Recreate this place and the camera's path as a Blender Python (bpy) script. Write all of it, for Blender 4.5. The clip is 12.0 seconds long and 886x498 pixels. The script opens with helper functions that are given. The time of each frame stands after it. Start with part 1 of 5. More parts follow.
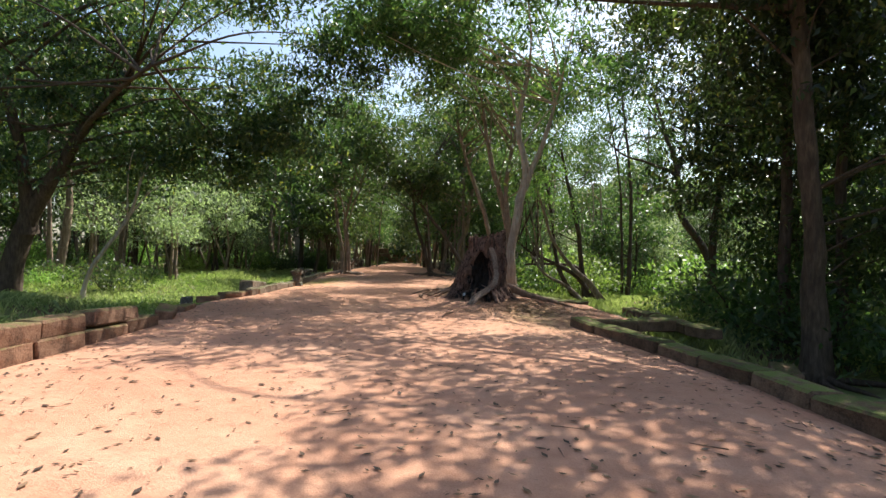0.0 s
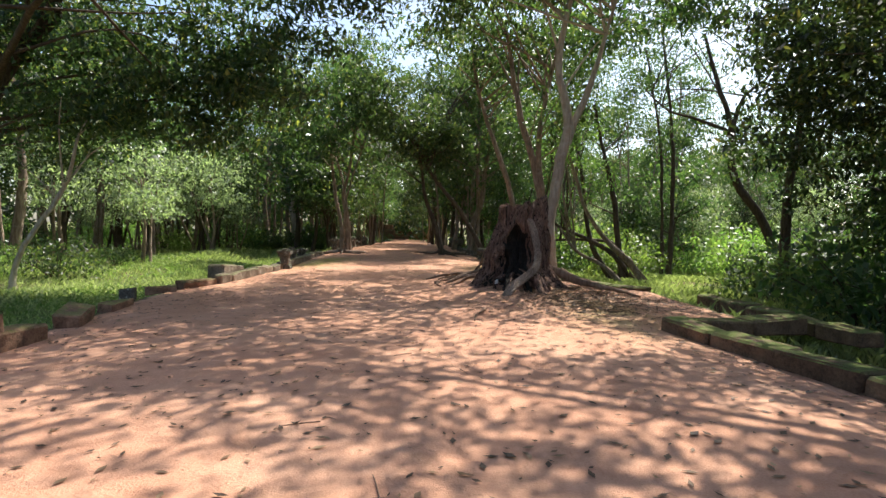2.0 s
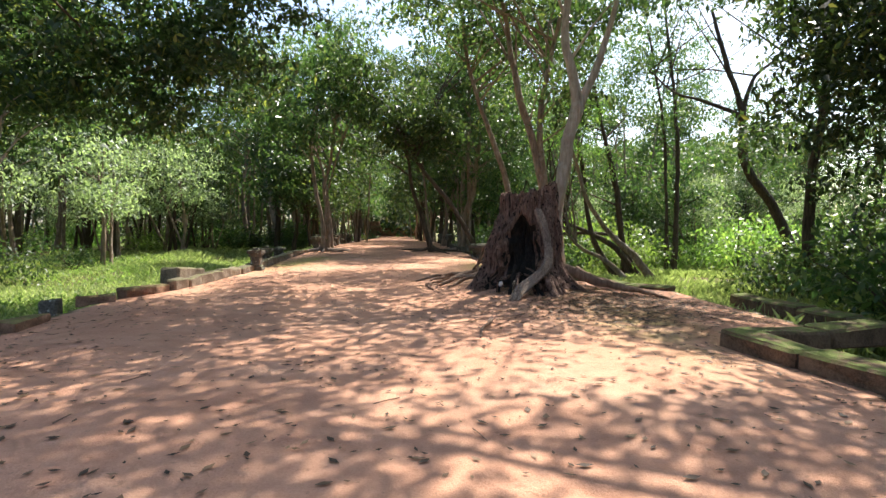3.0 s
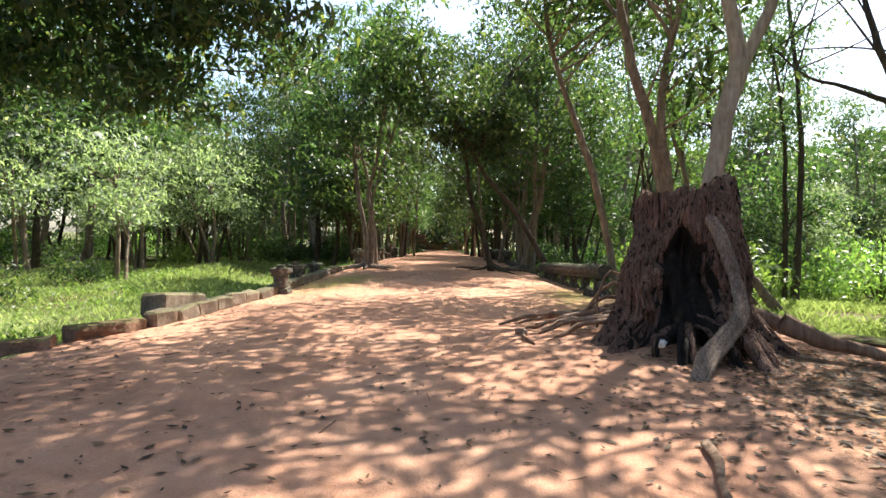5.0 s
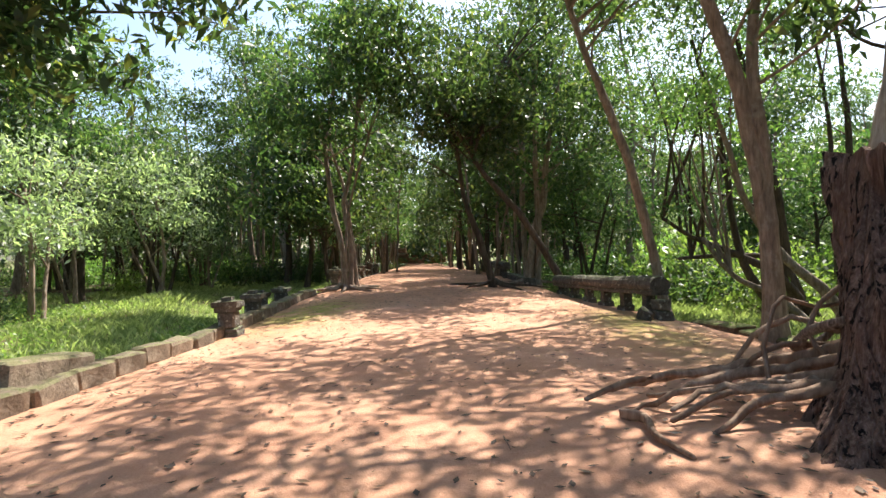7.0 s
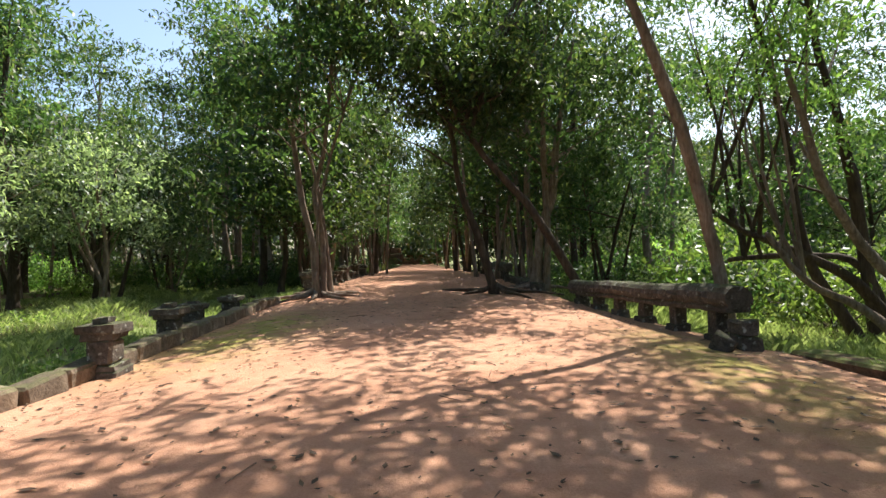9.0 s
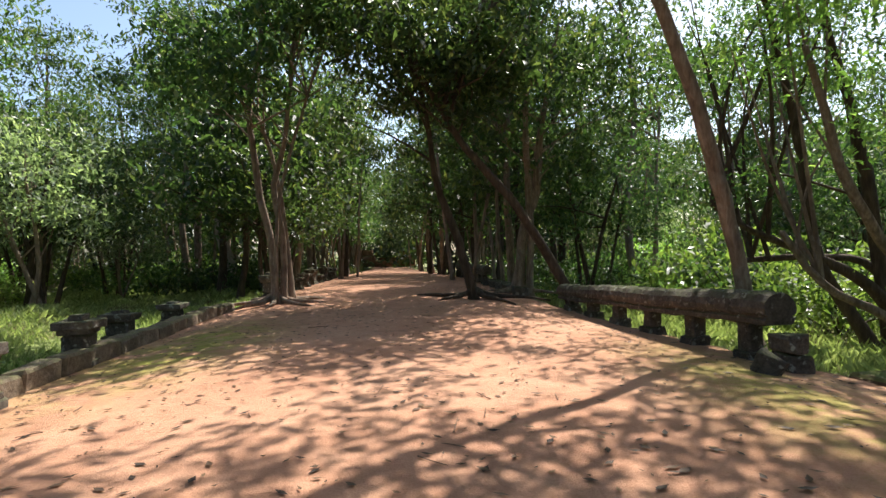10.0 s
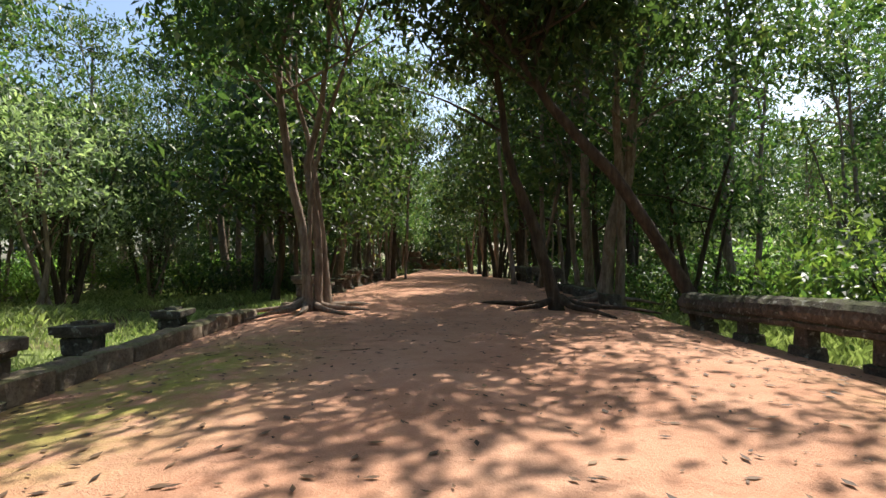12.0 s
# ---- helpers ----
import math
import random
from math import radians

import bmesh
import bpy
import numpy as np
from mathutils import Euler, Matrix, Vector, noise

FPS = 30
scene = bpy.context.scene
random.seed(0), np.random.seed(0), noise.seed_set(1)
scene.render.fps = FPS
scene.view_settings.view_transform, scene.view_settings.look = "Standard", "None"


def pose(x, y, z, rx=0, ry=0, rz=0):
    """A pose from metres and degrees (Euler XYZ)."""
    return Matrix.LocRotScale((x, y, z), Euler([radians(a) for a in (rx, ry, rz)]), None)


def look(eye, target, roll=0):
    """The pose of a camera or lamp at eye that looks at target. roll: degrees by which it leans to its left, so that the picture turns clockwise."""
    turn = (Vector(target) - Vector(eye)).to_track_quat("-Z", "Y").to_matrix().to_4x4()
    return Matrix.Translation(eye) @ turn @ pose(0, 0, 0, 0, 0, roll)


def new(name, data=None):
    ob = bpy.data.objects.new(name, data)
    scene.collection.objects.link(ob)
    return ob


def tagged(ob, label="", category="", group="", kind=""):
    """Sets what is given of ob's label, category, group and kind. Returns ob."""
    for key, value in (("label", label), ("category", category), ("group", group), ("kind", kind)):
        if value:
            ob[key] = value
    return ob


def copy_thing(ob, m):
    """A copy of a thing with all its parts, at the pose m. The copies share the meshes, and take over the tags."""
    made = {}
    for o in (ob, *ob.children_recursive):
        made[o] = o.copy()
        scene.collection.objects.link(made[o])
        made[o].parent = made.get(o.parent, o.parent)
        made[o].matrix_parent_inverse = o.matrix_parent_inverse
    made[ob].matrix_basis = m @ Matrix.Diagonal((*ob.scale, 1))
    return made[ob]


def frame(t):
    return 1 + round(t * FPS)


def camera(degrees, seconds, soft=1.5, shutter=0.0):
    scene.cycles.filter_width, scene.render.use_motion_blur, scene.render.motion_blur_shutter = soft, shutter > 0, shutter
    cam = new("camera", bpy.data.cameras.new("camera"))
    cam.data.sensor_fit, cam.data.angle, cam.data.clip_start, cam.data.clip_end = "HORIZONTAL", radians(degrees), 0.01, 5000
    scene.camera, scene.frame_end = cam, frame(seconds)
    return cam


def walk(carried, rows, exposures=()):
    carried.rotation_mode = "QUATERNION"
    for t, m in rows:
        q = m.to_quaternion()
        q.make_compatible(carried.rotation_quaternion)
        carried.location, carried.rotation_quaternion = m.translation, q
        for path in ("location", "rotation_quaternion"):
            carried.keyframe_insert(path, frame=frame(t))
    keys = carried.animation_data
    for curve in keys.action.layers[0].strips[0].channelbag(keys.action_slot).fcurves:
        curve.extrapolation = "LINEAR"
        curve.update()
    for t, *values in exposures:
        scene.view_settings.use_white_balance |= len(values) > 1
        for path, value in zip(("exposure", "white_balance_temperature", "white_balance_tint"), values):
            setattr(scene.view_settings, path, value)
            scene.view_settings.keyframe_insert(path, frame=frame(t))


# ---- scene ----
cam = camera(79.3, 12.0)
PATH = [
    (0, (8.038, 0.37, 1.553), (8.009, 2.369, 1.555), 1.4),
    (0.5, (7.878, 1.351, 1.51), (7.778, 3.348, 1.463), 0.0),
    (1, (7.772, 2.287, 1.475), (7.693, 4.283, 1.363), 1.4),
    (1.5, (7.644, 3.272, 1.494), (7.555, 5.268, 1.422), 1.1),
    (2, (7.559, 4.144, 1.469), (7.514, 6.142, 1.382), 0.8),
    (2.5, (7.503, 5.016, 1.456), (7.502, 7.014, 1.382), -0.1),
    (2.7, (7.47, 5.435, 1.41), (7.472, 7.433, 1.305), -0.0),
    (4.3, (7.08, 8.536, 1.365), (7.023, 10.535, 1.317), 0.3),
    (4.5, (6.971, 8.952, 1.371), (6.859, 10.949, 1.324), -0.0),
    (5, (6.637, 9.837, 1.374), (6.478, 11.83, 1.324), 0.8),
    (5.5, (6.388, 10.709, 1.355), (6.272, 12.705, 1.284), -1.7),
    (6, (6.164, 11.516, 1.371), (6.087, 13.513, 1.301), 0.1),
    (6.5, (6.007, 12.267, 1.383), (5.991, 14.266, 1.334), -1.8),
    (7, (5.908, 13.122, 1.374), (5.83, 15.12, 1.369), -1.6),
    (7.2, (5.899, 13.438, 1.363), (5.769, 15.434, 1.363), -1.6),
    (8.8, (5.993, 15.952, 1.333), (5.887, 17.949, 1.335), -2.0),
    (9, (5.977, 16.256, 1.32), (5.908, 18.255, 1.316), -1.6),
    (9.5, (5.936, 16.994, 1.305), (5.976, 18.994, 1.292), -1.7),
    (10, (5.883, 17.698, 1.266), (5.915, 19.698, 1.27), -1.5),
    (10.5, (5.759, 18.379, 1.252), (5.88, 20.375, 1.24), -1.0),
    (11, (5.666, 19.088, 1.226), (5.715, 21.088, 1.217), -1.8),
    (11.5, (5.538, 19.687, 1.223), (5.579, 21.687, 1.196), -1.5),
    (12, (5.37, 20.604, 1.129), (5.231, 22.599, 1.148), -0.9),
]
walk(cam, [(t, look(eye, target, roll)) for t, eye, target, roll in PATH], [(0.0, 0.85), (0.5, 0.68), (1.5, 0.9), (2.0, 0.95), (2.5, 1.22), (4.5, 1.28), (5.0, 1.4), (7.0, 1.35), (9.0, 0.97), (12.0, 0.8)])

# ---- light ----
world = bpy.data.worlds.new("sky")
scene.world = world
world.use_nodes = True
wn = world.node_tree
for n in list(wn.nodes):
    wn.nodes.remove(n)
SUN_EL, SUN_AZ = 53.0, 33.0      # degrees above the horizon, degrees from +y towards +x
sky = wn.nodes.new("ShaderNodeTexSky")
sky.sky_type, sky.sun_disc = "NISHITA", False
sky.sun_elevation, sky.sun_rotation = radians(SUN_EL), radians(SUN_AZ)
sky.dust_density, sky.air_density = 1.6, 1.0
bgn = wn.nodes.new("ShaderNodeBackground")
bgn.inputs["Strength"].default_value = 0.13
won = wn.nodes.new("ShaderNodeOutputWorld")
wn.links.new(sky.outputs[0], bgn.inputs["Color"])
wn.links.new(bgn.outputs[0], won.inputs["Surface"])
to_sun = Vector((math.sin(radians(SUN_AZ)) * math.cos(radians(SUN_EL)), math.cos(radians(SUN_AZ)) * math.cos(radians(SUN_EL)), math.sin(radians(SUN_EL))))
sun = new("sun", bpy.data.lights.new("sun", "SUN"))
sun.data.energy, sun.data.angle, sun.data.color = 5.0, radians(0.55), (1.0, 0.96, 0.88)
sun.matrix_world = look(to_sun * 60, (0, 0, 0))

rng = np.random.default_rng(7)


# ---- materials ----
def material(name, rough=0.9):
    m = bpy.data.materials.new(name)
    m.use_nodes = True
    nt = m.node_tree
    bsdf = nt.nodes["Principled BSDF"]
    bsdf.inputs["Roughness"].default_value = rough
    bsdf.inputs["Specular IOR Level"].default_value = 0.25
    return m, nt, bsdf


def coords(nt, scale=(1, 1, 1), kind="Object"):
    tc = nt.nodes.new("ShaderNodeTexCoord")
    mp = nt.nodes.new("ShaderNodeMapping")
    mp.inputs["Scale"].default_value = scale
    nt.links.new(tc.outputs[kind], mp.inputs["Vector"])
    return mp.outputs[0]


def noise_node(nt, vec, scale, detail=4.0, rough=0.6, distort=0.0):
    n = nt.nodes.new("ShaderNodeTexNoise")
    n.inputs["Scale"].default_value, n.inputs["Detail"].default_value = scale, detail
    n.inputs["Roughness"].default_value, n.inputs["Distortion"].default_value = rough, distort
    nt.links.new(vec, n.inputs["Vector"])
    return n.outputs["Fac"]


def ramp(nt, fac, stops):
    r = nt.nodes.new("ShaderNodeValToRGB")
    els = r.color_ramp.elements
    while len(els) < len(stops):
        els.new(0.5)
    for e, (p, c) in zip(els, stops):
        e.position, e.color = p, (*c, 1)
    nt.links.new(fac, r.inputs[0])
    return r.outputs[0]


def mix(nt, fac, a, b, mode="MIX"):
    n = nt.nodes.new("ShaderNodeMix")
    n.data_type, n.blend_type = "RGBA", mode
    for sock, v in ((n.inputs[0], fac), (n.inputs[6], a), (n.inputs[7], b)):
        if isinstance(v, (int, float)):
            sock.default_value = v
        elif isinstance(v, tuple):
            sock.default_value = (*v, 1)
        else:
            nt.links.new(v, sock)
    return n.outputs[2]


def calc(nt, op, a, b=0.0):
    n = nt.nodes.new("ShaderNodeMath")
    n.operation, n.use_clamp = op, False
    for sock, v in zip(n.inputs, (a, b)):
        if isinstance(v, (int, float)):
            sock.default_value = v
        else:
            nt.links.new(v, sock)
    return n.outputs[0]


def bump(nt, bsdf, height, strength, distance):
    b = nt.nodes.new("ShaderNodeBump")
    b.inputs["Strength"].default_value, b.inputs["Distance"].default_value = strength, distance
    nt.links.new(height, b.inputs["Height"])
    nt.links.new(b.outputs[0], bsdf.inputs["Normal"])


def bark_material(name, dark, mid, pale, lichen=0.0, grain=(7, 7, 1.4), relief=0.03):
    m, nt, b = material(name, 0.92)
    v = coords(nt, grain)
    fine = noise_node(nt, v, 2.2, 6, 0.65, 0.25)
    big = noise_node(nt, coords(nt), 1.1, 3)
    c = ramp(nt, fine, ((0.25, dark), (0.5, mid), (0.75, pale)))
    c = mix(nt, calc(nt, "MULTIPLY", ramp(nt, big, ((0.45, (0, 0, 0)), (0.7, (1, 1, 1)))), 0.6), c, dark)
    if lichen:
        spot = ramp(nt, noise_node(nt, coords(nt), 4.5, 4), ((0.55, (0, 0, 0)), (0.63, (1, 1, 1))))
        c = mix(nt, calc(nt, "MULTIPLY", spot, lichen), c, (0.42, 0.40, 0.34))
    nt.links.new(c, b.inputs["Base Color"])
    bump(nt, b, fine, 0.8, relief)
    return m


def stump_material():
    """Old split wood: broad rusty streaks, fine pale fibres and near-black cracks."""
    m, nt, b = material("stump_wood", 0.95)
    broad = noise_node(nt, coords(nt, (5, 5, 0.5)), 2.2, 5, 0.6, 0.4)
    fibre = noise_node(nt, coords(nt, (26, 26, 1.0)), 2.2, 5, 0.65, 0.3)
    crack = noise_node(nt, coords(nt, (11, 11, 0.45)), 2.0, 4, 0.6, 0.5)
    c = ramp(nt, broad, ((0.32, (0.055, 0.028, 0.02)), (0.5, (0.19, 0.10, 0.07)), (0.68, (0.44, 0.26, 0.19))))
    c = mix(nt, 0.5, c, ramp(nt, fibre, ((0.3, (0.05, 0.028, 0.02)), (0.5, (0.20, 0.115, 0.085)), (0.7, (0.50, 0.35, 0.28)))))
    c = mix(nt, ramp(nt, crack, ((0.39, (1, 1, 1)), (0.46, (0, 0, 0)))), c, (0.02, 0.012, 0.009))
    nt.links.new(c, b.inputs["Base Color"])
    bump(nt, b, calc(nt, "ADD", calc(nt, "MULTIPLY", crack, 1.5), calc(nt, "ADD", fibre, broad)), 0.9, 0.06)
    return m


def leaf_material(name, dark, mid, light, glow, through_part=0.4, rough=0.42):
    """Leaves: a coloured sheet that lets part of the light through."""
    m, nt, b = material(name, rough)
    b.inputs["Specular IOR Level"].default_value = 0.5
    geo = nt.nodes.new("ShaderNodeNewGeometry")
    info = nt.nodes.new("ShaderNodeObjectInfo")
    c = ramp(nt, geo.outputs["Random Per Island"], ((0.0, dark), (0.5, mid), (0.85, light), (1.0, glow)))
    hue = nt.nodes.new("ShaderNodeHueSaturation")
    nt.links.new(calc(nt, "ADD", calc(nt, "MULTIPLY", info.outputs["Random"], 0.04), 0.485), hue.inputs["Hue"])
    nt.links.new(calc(nt, "ADD", calc(nt, "MULTIPLY", info.outputs["Random"], 0.6), 0.7), hue.inputs["Value"])
    nt.links.new(c, hue.inputs["Color"])
    c = hue.outputs[0]
    nt.links.new(c, b.inputs["Base Color"])
    tr = nt.nodes.new("ShaderNodeBsdfTranslucent")
    nt.links.new(mix(nt, 1.0, c, (2.35, 2.75, 1.2), "MULTIPLY"), tr.inputs["Color"])
    ms = nt.nodes.new("ShaderNodeMixShader")
    ms.inputs[0].default_value = through_part
    nt.links.new(b.outputs[0], ms.inputs[1])
    nt.links.new(tr.outputs[0], ms.inputs[2])
    nt.links.new(ms.outputs[0], nt.nodes["Material Output"].inputs["Surface"])
    return m


def stone_material(name, dark, mid, pale, moss=0.3, lichen=0.0):
    m, nt, b = material(name, 0.95)
    v = coords(nt)
    info = nt.nodes.new("ShaderNodeObjectInfo")
    pores = noise_node(nt, v, 28, 5, 0.7)
    big = noise_node(nt, v, 3.2, 4, 0.6, 0.4)
    c = ramp(nt, big, ((0.3, dark), (0.52, mid), (0.72, pale)))
    c = mix(nt, 0.35, c, ramp(nt, pores, ((0.35, dark), (0.6, pale))))
    geo = nt.nodes.new("ShaderNodeNewGeometry")
    sep = nt.nodes.new("ShaderNodeSeparateXYZ")
    nt.links.new(geo.outputs["Normal"], sep.inputs[0])
    top = calc(nt, "MULTIPLY", ramp(nt, sep.outputs[2], ((0.4, (0, 0, 0)), (0.9, (1, 1, 1)))), ramp(nt, noise_node(nt, v, 5, 4), ((0.36, (0, 0, 0)), (0.52, (1, 1, 1)))))
    c = mix(nt, calc(nt, "MULTIPLY", top, moss), c, (0.12, 0.15, 0.035))
    if lichen:
        spot = ramp(nt, noise_node(nt, v, 11, 4, 0.6), ((0.60, (0, 0, 0)), (0.66, (1, 1, 1))))
        c = mix(nt, calc(nt, "MULTIPLY", spot, lichen), c, (0.36, 0.36, 0.31))
    vary = calc(nt, "ADD", calc(nt, "MULTIPLY", info.outputs["Random"], 0.5), 0.75)
    c = mix(nt, 1.0, c, vary, "MULTIPLY")
    nt.links.new(c, b.inputs["Base Color"])
    bump(nt, b, calc(nt, "ADD", pores, big), 0.7, 0.03)
    return m


def ground_material():
    """Red sand on the causeway, grass and litter beyond its edges."""
    m, nt, b = material("earth", 0.95)
    v = coords(nt)
    at = nt.nodes.new("ShaderNodeAttribute")
    at.attribute_name = "sand"
    mo = nt.nodes.new("ShaderNodeAttribute")
    mo.attribute_name = "moss"
    big = noise_node(nt, v, 0.55, 5, 0.6, 0.5)
    mid = noise_node(nt, v, 3.5, 5, 0.65)
    grit = noise_node(nt, v, 60, 4, 0.7)
    sand = ramp(nt, big, ((0.3, (0.49, 0.212, 0.122)), (0.5, (0.595, 0.285, 0.172)), (0.7, (0.68, 0.37, 0.24))))
    sand = mix(nt, 0.35, sand, ramp(nt, mid, ((0.3, (0.40, 0.19, 0.11)), (0.7, (0.68, 0.42, 0.28)))))
    sand = mix(nt, 0.18, sand, ramp(nt, grit, ((0.35, (0.24, 0.12, 0.07)), (0.65, (0.68, 0.46, 0.32)))))
    fleck = ramp(nt, noise_node(nt, v, 16, 3, 0.5), ((0.66, (0, 0, 0)), (0.72, (1, 1, 1))))
    sand = mix(nt, calc(nt, "MULTIPLY", fleck, 0.35), sand, (0.16, 0.095, 0.06))
    damp = ramp(nt, noise_node(nt, v, 0.9, 6, 0.7, 0.8), ((0.56, (0, 0, 0)), (0.68, (1, 1, 1))))
    sand = mix(nt, calc(nt, "MULTIPLY", damp, 0.4), sand, (0.27, 0.15, 0.095))
    mosscol = ramp(nt, mid, ((0.35, (0.24, 0.20, 0.05)), (0.65, (0.34, 0.36, 0.06))))
    mossf = calc(nt, "MULTIPLY", mo.outputs["Fac"], ramp(nt, noise_node(nt, v, 2.2, 5, 0.7), ((0.36, (0, 0, 0)), (0.54, (1, 1, 1)))))
    sand = mix(nt, calc(nt, "MULTIPLY", mossf, 0.9), sand, mosscol)
    grass = ramp(nt, mid, ((0.3, (0.10, 0.13, 0.035)), (0.5, (0.19, 0.23, 0.07)), (0.7, (0.28, 0.32, 0.11))))
    litter = ramp(nt, noise_node(nt, v, 14, 4, 0.7), ((0.35, (0.06, 0.042, 0.025)), (0.65, (0.17, 0.11, 0.06))))
    wild = mix(nt, ramp(nt, noise_node(nt, v, 0.35, 4, 0.6), ((0.42, (0, 0, 0)), (0.58, (1, 1, 1)))), grass, litter)
    edge = calc(nt, "ADD", at.outputs["Fac"], calc(nt, "MULTIPLY", calc(nt, "SUBTRACT", mid, 0.5), 0.7))
    c = mix(nt, ramp(nt, edge, ((0.42, (0, 0, 0)), (0.58, (1, 1, 1)))), wild, sand)
    nt.links.new(c, b.inputs["Base Color"])
    bump(nt, b, calc(nt, "ADD", calc(nt, "ADD", calc(nt, "MULTIPLY", mid, 2.0), noise_node(nt, v, 11, 4, 0.6)), grit), 0.6, 0.035)
    return m


M_EARTH = ground_material()
M_BARK_DARK = bark_material("bark_dark", (0.035, 0.025, 0.018), (0.085, 0.06, 0.042), (0.16, 0.12, 0.085))
M_BARK_BROWN = bark_material("bark_brown", (0.085, 0.06, 0.044), (0.25, 0.18, 0.132), (0.43, 0.33, 0.255), 0.2)
M_BARK_PALE = bark_material("bark_pale", (0.20, 0.16, 0.125), (0.40, 0.33, 0.265), (0.56, 0.50, 0.42), 0.5)
M_STUMP = stump_material()
M_HEART = bark_material("near_black_wood", (0.010, 0.008, 0.007), (0.022, 0.016, 0.012), (0.06, 0.042, 0.032), 0, (9, 9, 3), 0.08)
M_ROOT_GREY = bark_material("weathered_root", (0.08, 0.05, 0.036), (0.32, 0.23, 0.175), (0.62, 0.49, 0.40), 0, (24, 24, 1.6), 0.07)
M_PAPER = bark_material("paper", (0.30, 0.28, 0.26), (0.58, 0.57, 0.56), (0.74, 0.74, 0.74), 0, (9, 9, 9), 0.01)
M_ROOT = bark_material("root_bark", (0.11, 0.065, 0.042), (0.27, 0.17, 0.115), (0.43, 0.31, 0.22))
M_LEAF = leaf_material("leaf_green", (0.024, 0.043, 0.017), (0.046, 0.071, 0.031), (0.074, 0.101, 0.046), (0.148, 0.152, 0.066), 0.46)
# darker copy of leaf_green, with the shade of overhanging crowns put into its colour
M_LEAF_SHADED = leaf_material("leaf_shaded", (0.017, 0.030, 0.015), (0.033, 0.049, 0.024), (0.054, 0.072, 0.034), (0.158, 0.137, 0.048), 0.4)
# lighter copy of leaf_green; sunlight on the undergrowth is put into the colour
M_LEAF_SUNLIT = leaf_material("leaf_sunlit", (0.076, 0.130, 0.036), (0.130, 0.184, 0.061), (0.178, 0.232, 0.082), (0.259, 0.292, 0.121), 0.48)
M_LEAF_SAGE = leaf_material("leaf_sage", (0.101, 0.122, 0.087), (0.162, 0.187, 0.139), (0.242, 0.263, 0.202), (0.263, 0.272, 0.177), 0.42)
M_GRASS = leaf_material("grass_blade", (0.12, 0.14, 0.062), (0.20, 0.222, 0.115), (0.29, 0.30, 0.17), (0.37, 0.365, 0.23), 0.38, 0.7)
M_DEAD = leaf_material("dead_leaf", (0.035, 0.02, 0.012), (0.10, 0.055, 0.03), (0.19, 0.11, 0.06), (0.30, 0.19, 0.11), 0.12, 0.7)
M_LATERITE = stone_material("laterite", (0.055, 0.032, 0.022), (0.19, 0.10, 0.062), (0.37, 0.22, 0.14), 0.6)
M_MOSSY = stone_material("mossy_laterite", (0.045, 0.03, 0.02), (0.15, 0.09, 0.055), (0.28, 0.18, 0.11), 0.95)
M_SANDSTONE = stone_material("sandstone", (0.024, 0.021, 0.018), (0.095, 0.078, 0.064), (0.20, 0.168, 0.137), 0.4, 0.75)
M_KERB = stone_material("kerb_stone", (0.05, 0.036, 0.027), (0.17, 0.125, 0.09), (0.34, 0.27, 0.195), 0.5)


# ---- mesh helpers ----
def mesh_of(name, verts, faces, mat, smooth=False):
    me = bpy.data.meshes.new(name)
    verts = np.asarray(verts, dtype=np.float32).reshape(-1, 3)
    faces = np.asarray(faces, dtype=np.int32)
    k = faces.shape[1]
    me.vertices.add(len(verts))
    me.vertices.foreach_set("co", verts.ravel())
    me.loops.add(faces.size)
    me.loops.foreach_set("vertex_index", faces.ravel())
    me.polygons.add(len(faces))
    me.polygons.foreach_set("loop_start", np.arange(0, faces.size, k, dtype=np.int32))
    if smooth:
        me.polygons.foreach_set("use_smooth", np.ones(len(faces), dtype=bool))
    me.materials.append(mat)
    me.update(calc_edges=True)
    return me


def child(name, me, parent, label=""):
    ob = new(name, me)
    ob.parent = parent
    if label:
        ob["label"] = label
    return ob


def part(name, bm, mat, parent, label=""):
    me = bpy.data.meshes.new(name)
    bm.to_mesh(me)
    bm.free()
    me.materials.append(mat)
    return child(name, me, parent, label)


def thing(name, label, category, group="", kind="", at=(0, 0, 0), turn=0.0):
    ob = new(name)
    ob.matrix_basis = pose(*at, 0, 0, turn)
    return tagged(ob, label, category, group, kind)


def smooth_line(pts, step=0.35):
    """Points along a soft curve through the given ones."""
    pts = [np.array(p, float) for p in pts]
    ext = [2 * pts[0] - pts[1]] + pts + [2 * pts[-1] - pts[-2]]
    out = []
    for i in range(1, len(ext) - 2):
        p0, p1, p2, p3 = ext[i - 1:i + 3]
        n = max(2, int(np.linalg.norm(p2 - p1) / step))
        for k in range(n):
            t = k / n
            out.append(0.5 * (2 * p1 + (p2 - p0) * t + (2 * p0 - 5 * p1 + 4 * p2 - p3) * t * t + (3 * p1 - p0 - 3 * p2 + p3) * t ** 3))
    out.append(pts[-1])
    return np.array(out)


